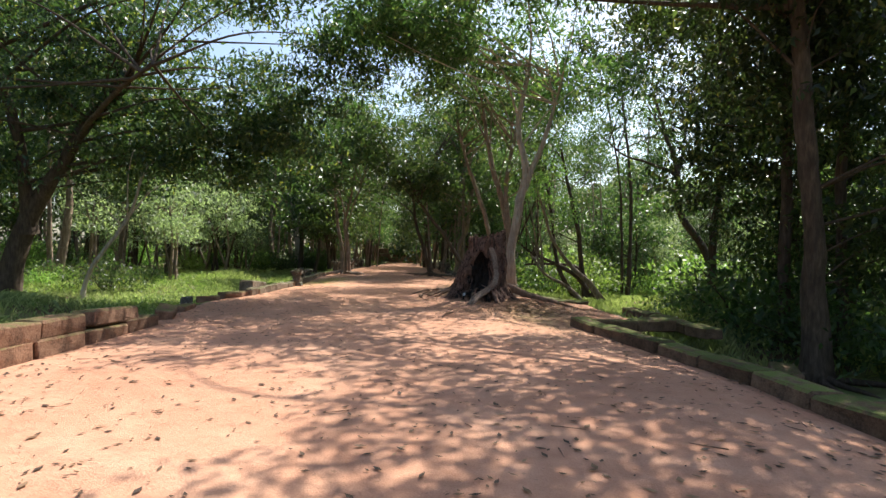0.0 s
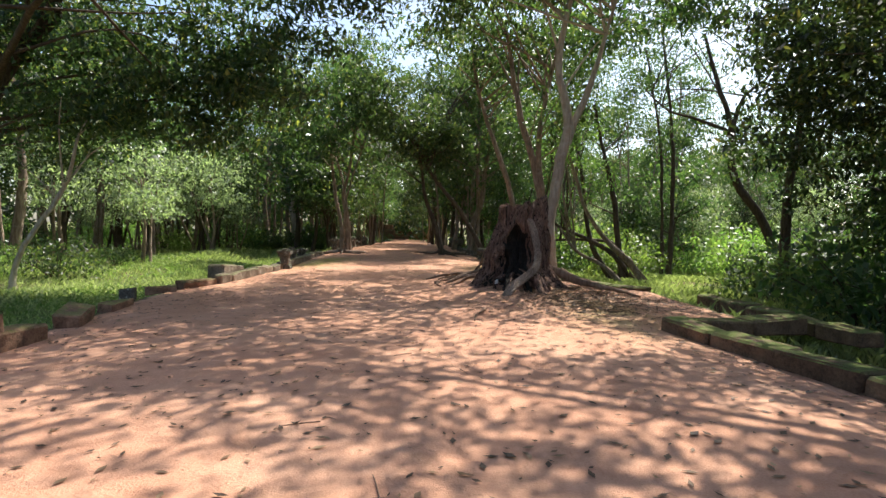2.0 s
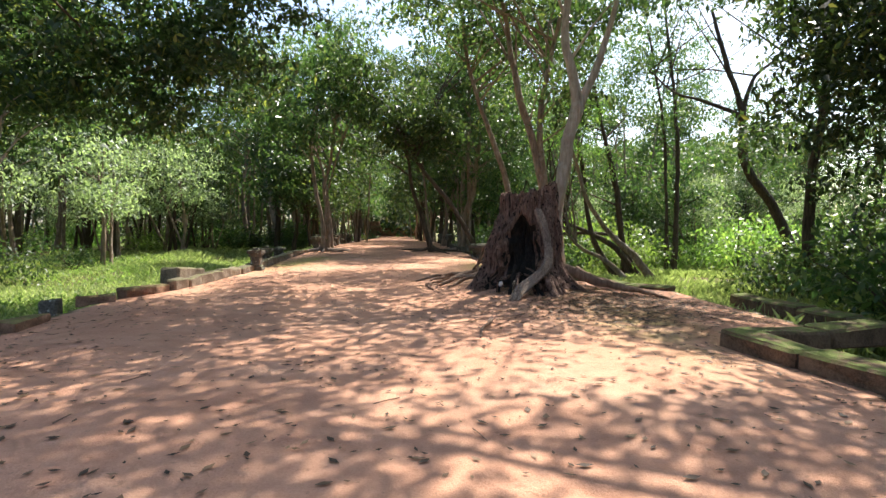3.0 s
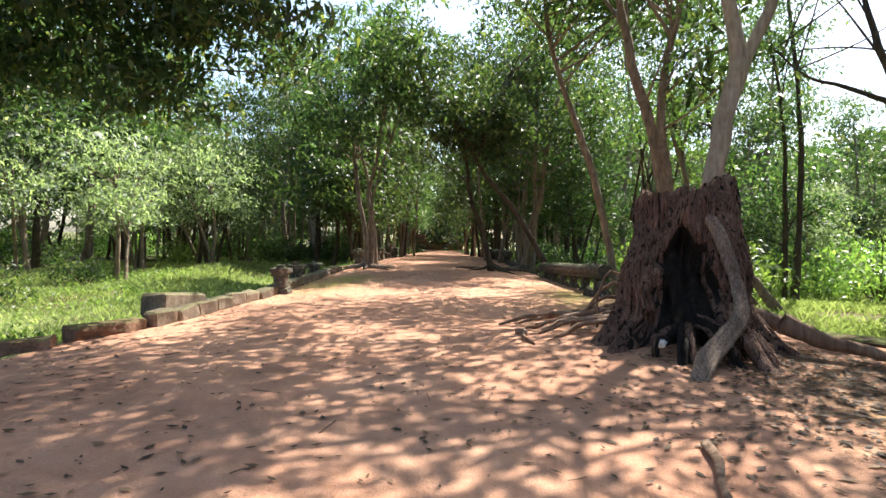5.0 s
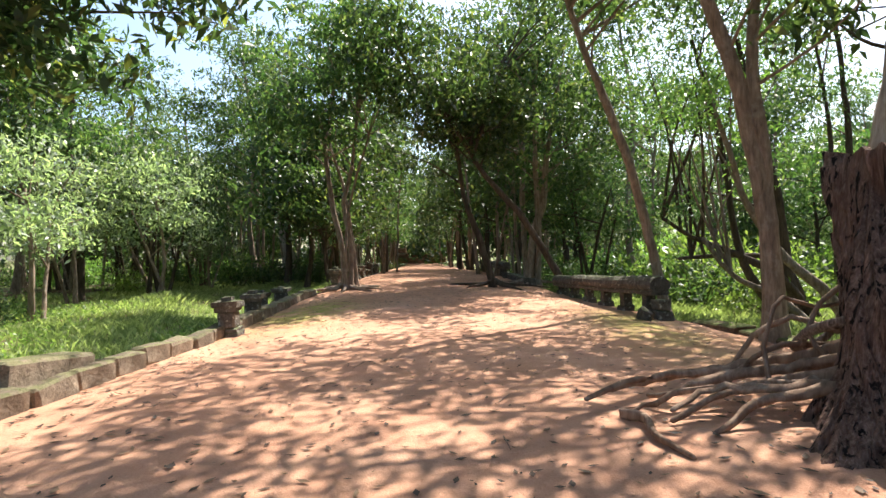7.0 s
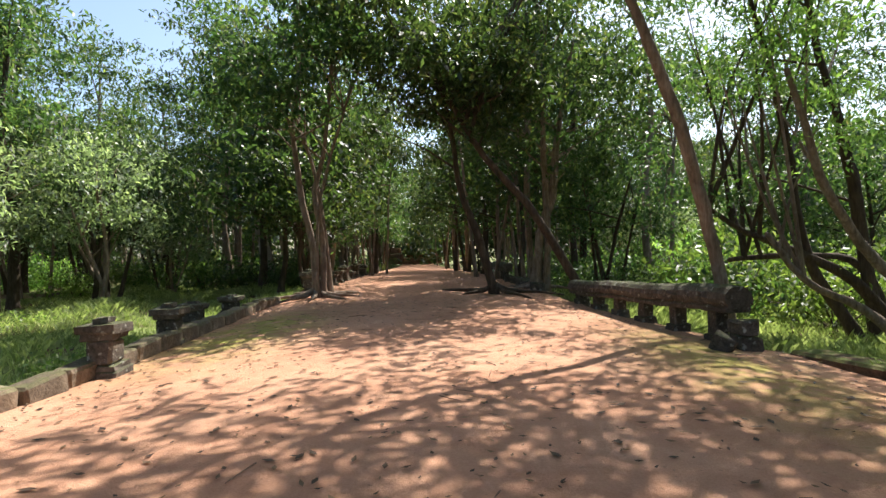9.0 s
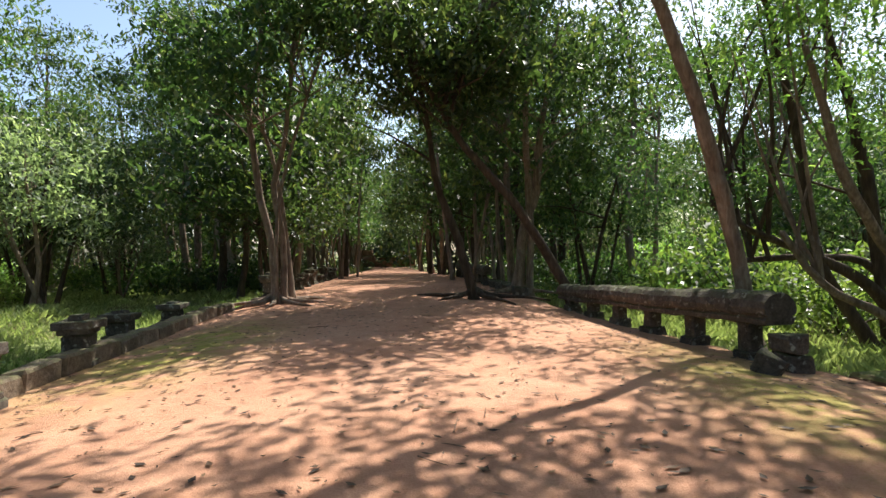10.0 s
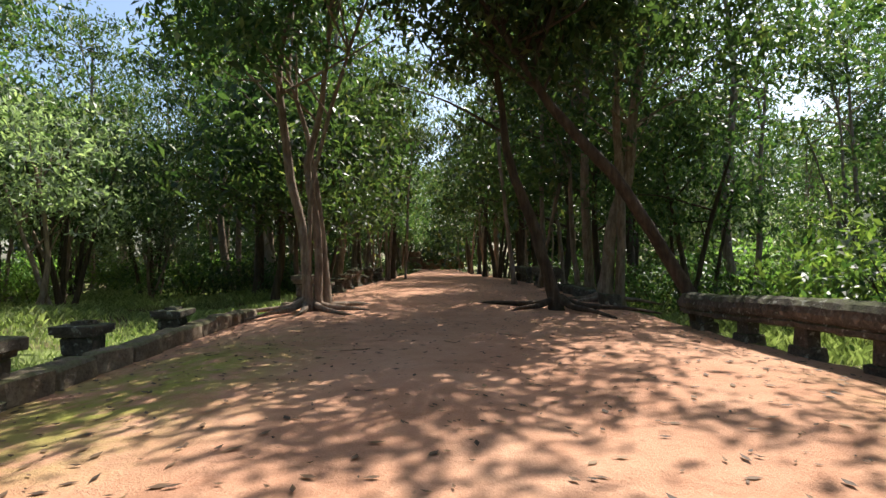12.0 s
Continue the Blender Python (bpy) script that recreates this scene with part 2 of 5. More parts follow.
def tube(line, r0, r1, sides=9, flare=0.0, rough=0.08, seed=0, lobes=0.0, power=1.0):
    """Vertices and quads of a tapered, uneven limb along a line."""
    line = np.asarray(line, float)
    n = len(line)
    g = np.random.default_rng(seed)
    tang = np.gradient(line, axis=0)
    tang /= np.linalg.norm(tang, axis=1)[:, None] + 1e-9
    ref = np.array((1.0, 0.13, 0.07)) if abs(tang[0][0]) < 0.8 else np.array((0.1, 1.0, 0.2))
    ang = np.linspace(0, 2 * np.pi, sides, endpoint=False)
    dist = np.concatenate(([0], np.cumsum(np.linalg.norm(np.diff(line, axis=0), axis=1))))
    s = dist / max(dist[-1], 1e-6)
    ph = g.uniform(0, 6.28, 4)
    verts = []
    for i in range(n):
        u = np.cross(tang[i], ref)
        u /= np.linalg.norm(u)
        w = np.cross(u, tang[i])
        r = r0 + (r1 - r0) * s[i] ** power
        r *= 1 + flare * np.exp(-dist[i] / (2.2 * r0 + 1e-6))
        rr = r * (1 + rough * np.sin(2 * ang + ph[0] + 1.3 * dist[i]) + rough * 0.7 * np.sin(3 * ang + ph[1] - 2.1 * dist[i]) + g.normal(0, rough * 0.25, sides))
        if lobes:
            rr *= 1 + lobes * np.exp(-dist[i] / (3 * r0)) * np.cos(5 * ang + ph[2])
        verts.append(line[i] + np.outer(np.cos(ang) * rr, u) + np.outer(np.sin(ang) * rr, w))
    verts = np.concatenate(verts)
    k = np.arange(sides)
    faces = [np.stack((i * sides + k, i * sides + (k + 1) % sides, (i + 1) * sides + (k + 1) % sides, (i + 1) * sides + k), 1) for i in range(n - 1)]
    verts = np.concatenate((verts, line[-1:] + tang[-1:] * r1))
    tip = len(verts) - 1
    cap = np.stack(((n - 1) * sides + k, (n - 1) * sides + (k + 1) % sides, np.full(sides, tip), np.full(sides, tip)), 1)
    return verts, np.concatenate(faces), cap[:, :3]


def tubes_mesh(name, specs, mat):
    """One mesh of several limbs; specs are keyword sets of tube()."""
    vs, fs, base = [], [], 0
    for sp in specs:
        v, q, tri = tube(**sp)
        vs.append(v)
        fs += [tuple(int(a) + base for a in f) for f in q] + [tuple(int(a) + base for a in f) for f in tri]
        base += len(v)
    me = bpy.data.meshes.new(name)
    me.from_pydata(np.concatenate(vs).tolist(), [], fs)
    me.polygons.foreach_set("use_smooth", np.ones(len(fs), dtype=bool))
    me.materials.append(mat)
    return me


def leaves_mesh(name, centres, size, mat, g, droop=0.35, wide=0.42):
    """Pointed leaves, folded along the midrib, one island each."""
    n = len(centres)
    d = g.normal(0, 1, (n, 3))
    d[:, 2] -= droop * 1.5
    d /= np.linalg.norm(d, axis=1)[:, None]
    up = g.normal(0, 0.55, (n, 3)) + np.array((0, 0, 1.0))
    side = np.cross(d, up)
    side /= np.linalg.norm(side, axis=1)[:, None] + 1e-9
    nor = np.cross(side, d)
    L = (size * g.uniform(0.65, 1.35, n))[:, None]
    c = np.asarray(centres)
    base, tip = c - d * L * 0.5, c + d * L * 0.5 - nor * L * 0.10
    fold = nor * L * 0.07
    mid = c - d * L * 0.06
    left, right = mid - side * L * wide * 0.5 + fold, mid + side * L * wide * 0.5 + fold
    verts = np.stack((base, right, tip, left), 1).reshape(-1, 3)
    idx = np.arange(n)[:, None] * 4 + np.arange(4)
    return mesh_of(name, verts, idx, mat)


def clumps(blobs, spread, per, g, shell=0.55):
    """Leaf places: twigs gathered in blobs (x, y, z, rx, ry, rz, twigs)."""
    out, heads = [], []
    for x, y, z, rx, ry, rz, k in blobs:
        d = g.normal(0, 1, (k, 3))
        d /= np.linalg.norm(d, axis=1)[:, None]
        r = g.uniform(0, 1, k) ** shell
        p = np.array((x, y, z)) + d * r[:, None] * np.array((rx, ry, rz))
        heads.append(p)
        q = g.normal(0, 1, (k, per, 3)) * np.array((spread, spread, spread * 0.38))
        q[:, :, 2] -= 0.45 * np.hypot(q[:, :, 0], q[:, :, 1])
        out.append((p[:, None, :] + q).reshape(-1, 3))
    return np.concatenate(out), np.concatenate(heads)


def limb_specs(start_line, heads, r, g, count, sides=5):
    """Branches from the upper trunk to some of the twig heads."""
    specs = []
    for h in heads[g.choice(len(heads), min(count, len(heads)), replace=False)]:
        below = start_line[start_line[:, 2] < h[2] - 0.2]
        pool = below if len(below) > 1 else start_line
        pool = pool[int(len(pool) * 0.72):]
        a = pool[g.integers(0, len(pool))]
        span = np.linalg.norm(h - a)
        m = (a + h) / 2 + g.normal(0, 0.05 * span, 3) + np.array((0, 0, 0.03 * span))
        specs.append(dict(line=smooth_line((a, m, h), 0.5), r0=min(r * 0.4, 0.016 + 0.007 * span), r1=0.008, sides=sides, rough=0.06, seed=int(g.integers(1e6))))
    return specs


def tree(stems, blobs, label, bark, leaf, leaf_size=0.16, per=22, spread=0.34, limbs=22, seed=1, roots=0, group="", sides=10, wide=0.37, droop=0.35, split=True):
    """A tree in world metres. stems: (points, base radius, top radius); blobs: see clumps()."""
    g = np.random.default_rng(seed)
    base = np.array(stems[0][0][0], float)
    root = thing("tree", label, "tree", group, at=tuple(base))
    lines, joined = [], []
    for i, (pts, r0, r1) in enumerate(stems):
        line = smooth_line(np.array(pts, float) - base, 0.3)
        jit = g.normal(0, 0.05, line.shape)
        jit[0] = 0
        line = line + np.cumsum(jit, axis=0) * 0.25
        line[0][2] -= 0.15
        lines.append((line, r0))
        spec = dict(line=line, r0=r0, r1=r1, sides=sides, flare=0.55, rough=0.09, seed=seed + i, lobes=0.12, power=0.9)
        joined.append(spec)
        if split:
            child("trunk", tubes_mesh("trunk", [spec], bark), root)
    if roots:
        for a in np.linspace(0, 2 * np.pi, roots, endpoint=False):
            a += g.normal(0, 0.3)
            L = g.uniform(0.9, 2.4)
            dx, dy = math.cos(a), math.sin(a)
            spec = (dict(line=smooth_line(((dx * 0.05, dy * 0.05, 0.25), (dx * 0.4, dy * 0.4, 0.10), (dx * 0.7 * L, dy * 0.7 * L + g.normal(0, 0.12), 0.06), (dx * L + g.normal(0, 0.2), dy * L, -0.03)), 0.15), r0=0.085, r1=0.02, sides=6, seed=int(g.integers(1e6))))
            child("root", tubes_mesh("root", [spec], bark), root, "spreading surface root")
    if blobs:
        rel = [(b[0] - base[0], b[1] - base[1], b[2] - base[2], b[3] * 1.12, b[4] * 1.12, b[5] * 1.12, int(b[6] * (0.6 if split else 0.72))) for b in blobs]
        pts, heads = clumps(rel, spread * 0.95, int(per * (2.1 if split else 1.6)), g)
        if limbs:
            specs = []
            for line, r0 in lines:
                specs += limb_specs(line, heads, r0, g, max(3, limbs // len(lines)))
            for sp in specs if split else ():
                child("limb", tubes_mesh("limb", [sp], bark), root)
            joined += specs
        child("crown", leaves_mesh("crown", pts, leaf_size * (0.88 if split else 1.0), leaf, g, droop, wide), root)
    if not split:
        child("trunk", tubes_mesh("trunk", joined, bark), root)
    return root


# ---- ground ----
LEFT = ((-40, 2.6), (3, 2.35), (9, 2.1), (12, 1.75), (14, 1.35), (16, 1.1), (17.3, 1.4), (18, 1.55), (22, 1.6), (24, 1.45), (28, 0.9), (32, 0.8), (50, -0.3), (85, -2.2), (120, -4.0))
RIGHT = ((-40, 13.0), (5, 12.15), (7.3, 12.0), (10.4, 11.3), (12.4, 10.9), (13.4, 12.6), (17.5, 12.4), (20.5, 10.3), (23.3, 9.9), (26.7, 9.1), (30.5, 8.6), (46, 7.4), (85, 3.0), (120, 0.5))


def left_edge(y):
    return np.interp(y, [p[0] for p in LEFT], [p[1] for p in LEFT])


def right_edge(y):
    return np.interp(y, [p[0] for p in RIGHT], [p[1] for p in RIGHT])


def soft(t):
    t = np.clip(t, 0, 1)
    return t * t * (3 - 2 * t)


def wave(x, y):
    return (np.sin(0.9 * x + 0.4 * y) + np.sin(0.37 * x - 0.71 * y + 1.3) + np.sin(1.9 * x + 1.1 * y + 0.5) * 0.4) / 2.4


def ground_z(x, y):
    x, y = np.asarray(x, float), np.asarray(y, float)
    dl, dr = x - left_edge(y), right_edge(y) - x
    inside = np.minimum(dl, dr)
    z = -0.10 * (1 - soft(inside / 1.6)) + 0.025 * wave(1.7 * x, 1.5 * y) * soft(inside / 0.6)
    z = z - 0.40 * soft(-dl / 0.9) + 0.14 * wave(x, y) * soft(-dl / 3) + 0.28 * soft((-dl - 3) / 5) * soft((26 - np.abs(y - 18)) / 12) * soft((9 + dl) / 4)
    z = z - 0.55 * soft(-dr / 0.7) - 0.3 * soft((-dr - 1) / 5) + 0.12 * wave(x, y) * soft(-dr / 2)
    z = z - 0.75 * soft((y - 34) / 52)
    z = z + 0.20 * np.exp(-((x - 9.1) ** 2 + (y - 16.2) ** 2) / 2.6)
    return z


def steps(a, b, h, lo, hi):
    """Grid lines: fine between a and b, ever wider out to lo and hi."""
    mid = list(np.arange(a, b + 1e-6, h))
    s, p = h, a
    low = []
    while p > lo:
        s *= 1.35
        p -= s
        low.append(p)
    s, p = h, b
    high = []
    while p < hi:
        s *= 1.35
        p += s
        high.append(p)
    return np.array(low[::-1] + mid + high)


gx, gy = steps(-12, 24, 0.2, -900, 900), steps(0, 50, 0.25, -900, 900)
X, Y = np.meshgrid(gx, gy)
Z = ground_z(X, Y)
nx = len(gx)
ii, jj = np.meshgrid(np.arange(nx - 1), np.arange(len(gy) - 1))
q0 = (jj * nx + ii).ravel()
me = mesh_of("ground", np.stack((X, Y, Z), -1), np.stack((q0, q0 + 1, q0 + nx + 1, q0 + nx), 1), M_EARTH, True)
inside = np.minimum(X - left_edge(Y), right_edge(Y) - X)
sand = me.attributes.new("sand", "FLOAT", "POINT")
sand.data.foreach_set("value", (0.5 + np.clip(inside / 0.8, -0.5, 0.5)).astype(np.float32).ravel())
mossy = me.attributes.new("moss", "FLOAT", "POINT")
mv = 1.3 * np.exp(-((X - 2.3) ** 2 / 0.9 + (Y - 25.4) ** 2 / 5)) + 0.9 * np.exp(-((X - 8.8) ** 2 / 0.5 + (Y - 22.3) ** 2 / 6)) + 0.5 * np.exp(-((X - 10.2) ** 2 / 0.6 + (Y - 13.5) ** 2 / 3))
mossy.data.foreach_set("value", np.clip(mv, 0, 1).astype(np.float32).ravel())
tagged(new("ground", me), "red sandy causeway with grassy litter-strewn forest floor beside it", "ground", kind="structure")


def gz(x, y):
    return float(ground_z(x, y))




# ---- the old stump ----
def ridged(A, H, across, along, seed):
    """Smooth random ridges round a trunk: cells across the turn, cells up the height."""
    g = np.random.default_rng(seed)
    grid = g.uniform(0, 1, (along + 2, across))
    u = (A / (2 * np.pi) % 1) * across
    v = np.clip(H, 0, 0.9999) * along
    i, j = np.floor(u).astype(int), np.floor(v).astype(int)
    fu, fv = soft(u - i), soft(v - j)
    lo = grid[j, i % across] * (1 - fu) + grid[j, (i + 1) % across] * fu
    hi = grid[j + 1, i % across] * (1 - fu) + grid[j + 1, (i + 1) % across] * fu
    return lo * (1 - fv) + hi * fv


def stump(cx, cy):
    """A hollow, weathered stump with a near-black cavity, a pale root down its front and roots over the sand."""
    z0 = gz(cx, cy) - 0.14
    root = thing("tree_stump", "tall weathered hollow tree stump with grey root and near-black cavity", "stump", at=(cx, cy, z0))
    g = np.random.default_rng(21)
    na, nz = 300, 90
    A, T = np.meshgrid(np.linspace(0, 2 * np.pi, na, endpoint=False), np.linspace(0, 1, nz))
    notch = ridged(A[:1], T[:1], 26, 1, 5) + 0.6 * ridged(A[:1], T[:1], 70, 1, 6)
    top = 1.98 + 0.13 * np.cos(A[:1] - 0.2) + 0.13 * (notch - 0.8)
    H = T * top
    twist = A + 0.10 * np.sin(1.6 * H + 0.4) + 0.04 * np.sin(4.3 * H + 2 * A)

    def bulge(a, w):
        d = (A - a + np.pi) % (2 * np.pi) - np.pi
        return np.exp(-(d / w) ** 2)

    butt = 0.55 * bulge(3.75, 0.26) + 0.75 * bulge(3.15, 0.3) + 0.55 * bulge(2.3, 0.35) + 0.4 * bulge(1.2, 0.4) + 0.85 * bulge(6.05, 0.3) + 0.45 * bulge(5.35, 0.22) + 0.3 * bulge(0.5, 0.3)
    R = 0.53 + 0.10 * np.exp(-H / 1.1) + np.exp(-H / 0.42) * (0.10 + 0.52 * butt) + 0.10 * np.exp(-H / 1.0) * butt
    fold = np.abs(2 * ridged(twist, T, 15, 2, 1) - 1)
    cord = np.abs(2 * ridged(twist, T, 38, 2, 2) - 1)
    fibre = np.abs(2 * ridged(twist, T, 95, 4, 3) - 1)
    R = R + 0.16 * (fold - 0.4) + 0.10 * (cord - 0.4) + 0.04 * (fibre - 0.4) + 0.05 * (ridged(A, T, 9, 7, 4) - 0.5)
    wander = 0.10 * np.sin(4.6 * H + 0.6) + 0.05 * np.sin(11 * H + 2)
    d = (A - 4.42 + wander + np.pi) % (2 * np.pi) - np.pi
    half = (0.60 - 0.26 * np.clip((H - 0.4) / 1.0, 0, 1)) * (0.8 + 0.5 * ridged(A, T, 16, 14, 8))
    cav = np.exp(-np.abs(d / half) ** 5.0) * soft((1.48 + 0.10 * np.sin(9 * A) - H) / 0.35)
    R = R + cav * (0.22 * (ridged(A, T, 34, 6, 7) - 0.5) + 0.12 * (ridged(A, T, 80, 14, 9) - 0.5))
    sink = cav * (0.40 - 0.04 * T)
    P = np.stack((R * np.cos(A) + 0.22 * T + 0.28 * sink, R * np.sin(A) + 0.85 * T ** 0.9 + 0.96 * sink, H), -1).reshape(-1, 3)
    i, j = np.meshgrid(np.arange(na), np.arange(nz - 1))
    q = np.stack((j * na + i, j * na + (i + 1) % na, (j + 1) * na + (i + 1) % na, (j + 1) * na + i), -1).reshape(-1, 4)
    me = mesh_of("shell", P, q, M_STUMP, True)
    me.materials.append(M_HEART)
    # faces inside the cavity take the near-black wood
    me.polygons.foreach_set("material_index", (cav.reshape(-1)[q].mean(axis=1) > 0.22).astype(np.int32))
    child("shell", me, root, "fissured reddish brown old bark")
    # broken top, sunk towards the middle
    ring = P[-na:]
    c = ring.mean(axis=0)
    rows = [c + (ring - c) * f + np.array((0, 0, -dz)) for f, dz in ((0.999, 0.0), (0.88, 0.02), (0.72, 0.2), (0.35, 0.42), (0.02, 0.45))]
    i, j = np.meshgrid(np.arange(na), np.arange(4))
    q = np.stack((j * na + i, j * na + (i + 1) % na, (j + 1) * na + (i + 1) % na, (j + 1) * na + i), -1).reshape(-1, 4)
    child("broken_top", mesh_of("broken_top", np.concatenate(rows), q, M_STUMP, True), root, "rotten dark hollow top")
    # pale root that arches out of the trunk and runs down the front
    line = smooth_line(((0.18, 0.46, 1.50), (0.26, 0.20, 1.58), (0.34, 0.08, 1.44), (0.41, -0.09, 1.10), (0.42, -0.30, 0.79), (0.32, -0.58, 0.54), (0.06, -0.84, 0.36), (-0.20, -1.08, 0.20), (-0.36, -1.30, 0.02)), 0.06)
    broad = np.interp(np.linspace(0, 1, len(line)), (0, 0.12, 0.4, 0.62, 0.85, 1), (0.04, 0.075, 0.065, 0.06, 0.085, 0.07))
    ropes = []
    for k in range(9):
        a = 2 * np.pi * k / 9
        off = np.stack((np.cos(a + 1.2 * np.linspace(0, 1, len(line))) * broad, 0.4 * np.sin(a + 1.2 * np.linspace(0, 1, len(line))) * broad, 0.5 * np.sin(a) * broad), 1)
        ropes.append(dict(line=line + off * 0.75 + g.normal(0, 0.003, line.shape), r0=0.028, r1=g.uniform(0.026, 0.042), sides=8, rough=0.3, seed=60 + k))
    child("front_root", tubes_mesh("front_root", ropes, M_ROOT_GREY), root, "ropy pale grey weathered root")
    for k, (pts, r) in enumerate(((((0.26, -0.5, 0.55), (0.32, -0.72, 0.32), (0.40, -0.95, 0.08), (0.46, -1.1, -0.06)), 0.075), (((0.30, -0.42, 0.62), (0.42, -0.66, 0.34), (0.56, -0.84, 0.02)), 0.06))):
        child("root_prong", tubes_mesh("root_prong", [dict(line=smooth_line(pts, 0.06), r0=r, r1=0.05, sides=10, rough=0.22, seed=5 + k)], M_STUMP), root)
    # strands that run down the trunk and spread into the soil
    for k in range(60):
        a = (g.uniform(2.2, 4.05), g.uniform(4.9, 6.5), g.uniform(3.3, 4.0))[k % 3]
        jj = int(a % (2 * np.pi) / (2 * np.pi) * na)
        z1 = g.uniform(0.35, 1.75)
        pts = []
        for t in np.linspace(0, 1, 9):
            hz = z1 * (1 - t)
            row = min(nz - 1, int(hz / 1.98 * (nz - 1)))
            col = int(jj + 7 * math.sin(2.5 * t + k)) % na
            p = P[row * na + col]
            mid = np.array((0.22 * row / nz, 0.85 * (row / nz) ** 0.9, p[2]))
            pts.append(tuple(mid + (p - mid) * (1.0 + 0.05 * t) - np.array((0, 0, 0.04 * t))))
        spec = dict(line=smooth_line(pts, 0.07), r0=g.uniform(0.015, 0.035), r1=g.uniform(0.02, 0.045), sides=6, rough=0.2, seed=200 + k)
        child("strand", tubes_mesh("strand", [spec], M_STUMP), root)
    # low dark roots that knot round the foot of the cavity
    for k in range(11):
        a, out = 4.0 + 1.1 * k / 10, g.uniform(0.75, 1.1)
        bend = g.normal(0, 0.16)
        pts = [(t * math.cos(a + bend * t), t * math.sin(a + bend * t), h) for t, h in ((0.25, g.uniform(0.3, 0.55)), (0.5, g.uniform(0.24, 0.42)), (0.8, g.uniform(0.14, 0.28)), (out, 0.02))]
        child("knotted_root", tubes_mesh("knotted_root", [dict(line=smooth_line(pts, 0.06), r0=g.uniform(0.03, 0.055), r1=0.02, sides=8, rough=0.35, seed=90 + k)], M_HEART if k % 3 else M_STUMP), root, "low dark knotted root")
    # roots over the sand to the path, and away into the hollow
    for k, (pts, r) in enumerate((
        (((-0.33, 0.84, 0.55), (-0.6, 1.25, 0.36), (-1.1, 1.48, 0.24), (-1.65, 1.48, 0.17), (-2.1, 1.3, 0.06)), 0.05),
        (((-0.33, 0.75, 0.5), (-0.7, 1.12, 0.32), (-1.2, 1.26, 0.2), (-1.8, 1.08, 0.03)), 0.055),
        (((-0.37, 0.62, 0.45), (-0.78, 0.95, 0.27), (-1.16, 0.98, 0.19), (-1.6, 0.84, 0.04)), 0.046),
        (((-0.41, 0.5, 0.4), (-0.72, 0.72, 0.25), (-1.06, 0.72, 0.18), (-1.4, 0.58, 0.03)), 0.055),
        (((-0.5, 0.98, 0.38), (-0.93, 1.38, 0.22), (-1.36, 1.6, 0.16), (-1.8, 1.64, 0.04)), 0.04),
        (((0.9, -0.2, 0.42), (1.35, -0.35, 0.24), (2.0, -0.42, 0.1), (2.7, -0.3, -0.08)), 0.10),
        (((0.8, 0.1, 0.45), (1.4, 0.15, 0.25), (2.3, 0.4, 0.02)), 0.08),
        (((-0.41, 0.36, 0.42), (-0.6, 0.72, 0.32), (-0.9, 1.03, 0.24), (-1.36, 1.16, 0.17), (-1.58, 1.38, 0.06)), 0.04),
        (((-0.6, 0.8, 0.32), (-0.9, 0.8, 0.26), (-1.2, 1.08, 0.19), (-1.55, 0.98, 0.06)), 0.035),
        (((0.1, 1.0, 0.74), (-0.3, 1.03, 0.64), (-0.55, 1.16, 0.7), (-0.72, 1.38, 0.52), (-0.93, 1.5, 0.13)), 0.026),
        (((0.06, 0.9, 0.97), (-0.24, 0.98, 1.0), (-0.43, 1.1, 0.74), (-0.5, 0.98, 0.52), (-0.24, 0.9, 0.44)), 0.024),
        (((0.14, 0.98, 0.52), (-0.33, 1.16, 0.5), (-0.67, 1.1, 0.52), (-0.9, 1.24, 0.32), (-1.1, 1.24, 0.08)), 0.03),
        (((0.02, 1.06, 0.87), (-0.33, 1.24, 0.77), (-0.6, 1.2, 0.87), (-0.76, 1.15, 0.57), (-0.8, 0.98, 0.12)), 0.018),
    )):
        spec = dict(line=smooth_line(pts, 0.09) + g.normal(0, 0.008, (len(smooth_line(pts, 0.09)), 3)), r0=r, r1=0.018, sides=9, rough=0.2, seed=30 + k)
        child("ground_root", tubes_mesh("ground_root", [spec], M_ROOT), root, "bare brown root over sand")
    loop = dict(line=smooth_line(((-0.33, 0.72, 0.77), (-0.5, 1.0, 0.64), (-0.43, 1.33, 0.44), (-0.16, 1.38, 0.52), (-0.07, 1.24, 0.8)), 0.06), r0=0.04, r1=0.028, sides=8, rough=0.12, seed=51)
    child("vine", tubes_mesh("vine", [loop], M_ROOT_GREY), root, "thin looping grey vine")
    return root


def crumpled_paper(x, y, z):
    g = random.Random(9)
    bm = bmesh.new()
    bmesh.ops.create_icosphere(bm, subdivisions=2, radius=0.045)
    for v in bm.verts:
        v.co = Vector((v.co.x, v.co.y * 0.8, v.co.z * 1.2)) * g.uniform(0.6, 1.25)
    me = bpy.data.meshes.new("crumpled_paper")
    bm.to_mesh(me)
    bm.free()
    me.materials.append(M_PAPER)
    ob = tagged(new("crumpled_paper", me), "crumpled dirty white paper lying at the stump foot", "litter")
    ob.matrix_basis = pose(x, y, z, 0, 25, 30)


def fallen_branch(pts, r, label, seed):
    line = [(x, y, gz(x, y) + h) for x, y, h in pts]
    tagged(new("fallen_branch", tubes_mesh("fallen_branch", [dict(line=smooth_line(line, 0.08), r0=r, r1=r * 0.5, sides=9, rough=0.2, seed=seed)], M_ROOT)), label, "branch", "fallen branches")


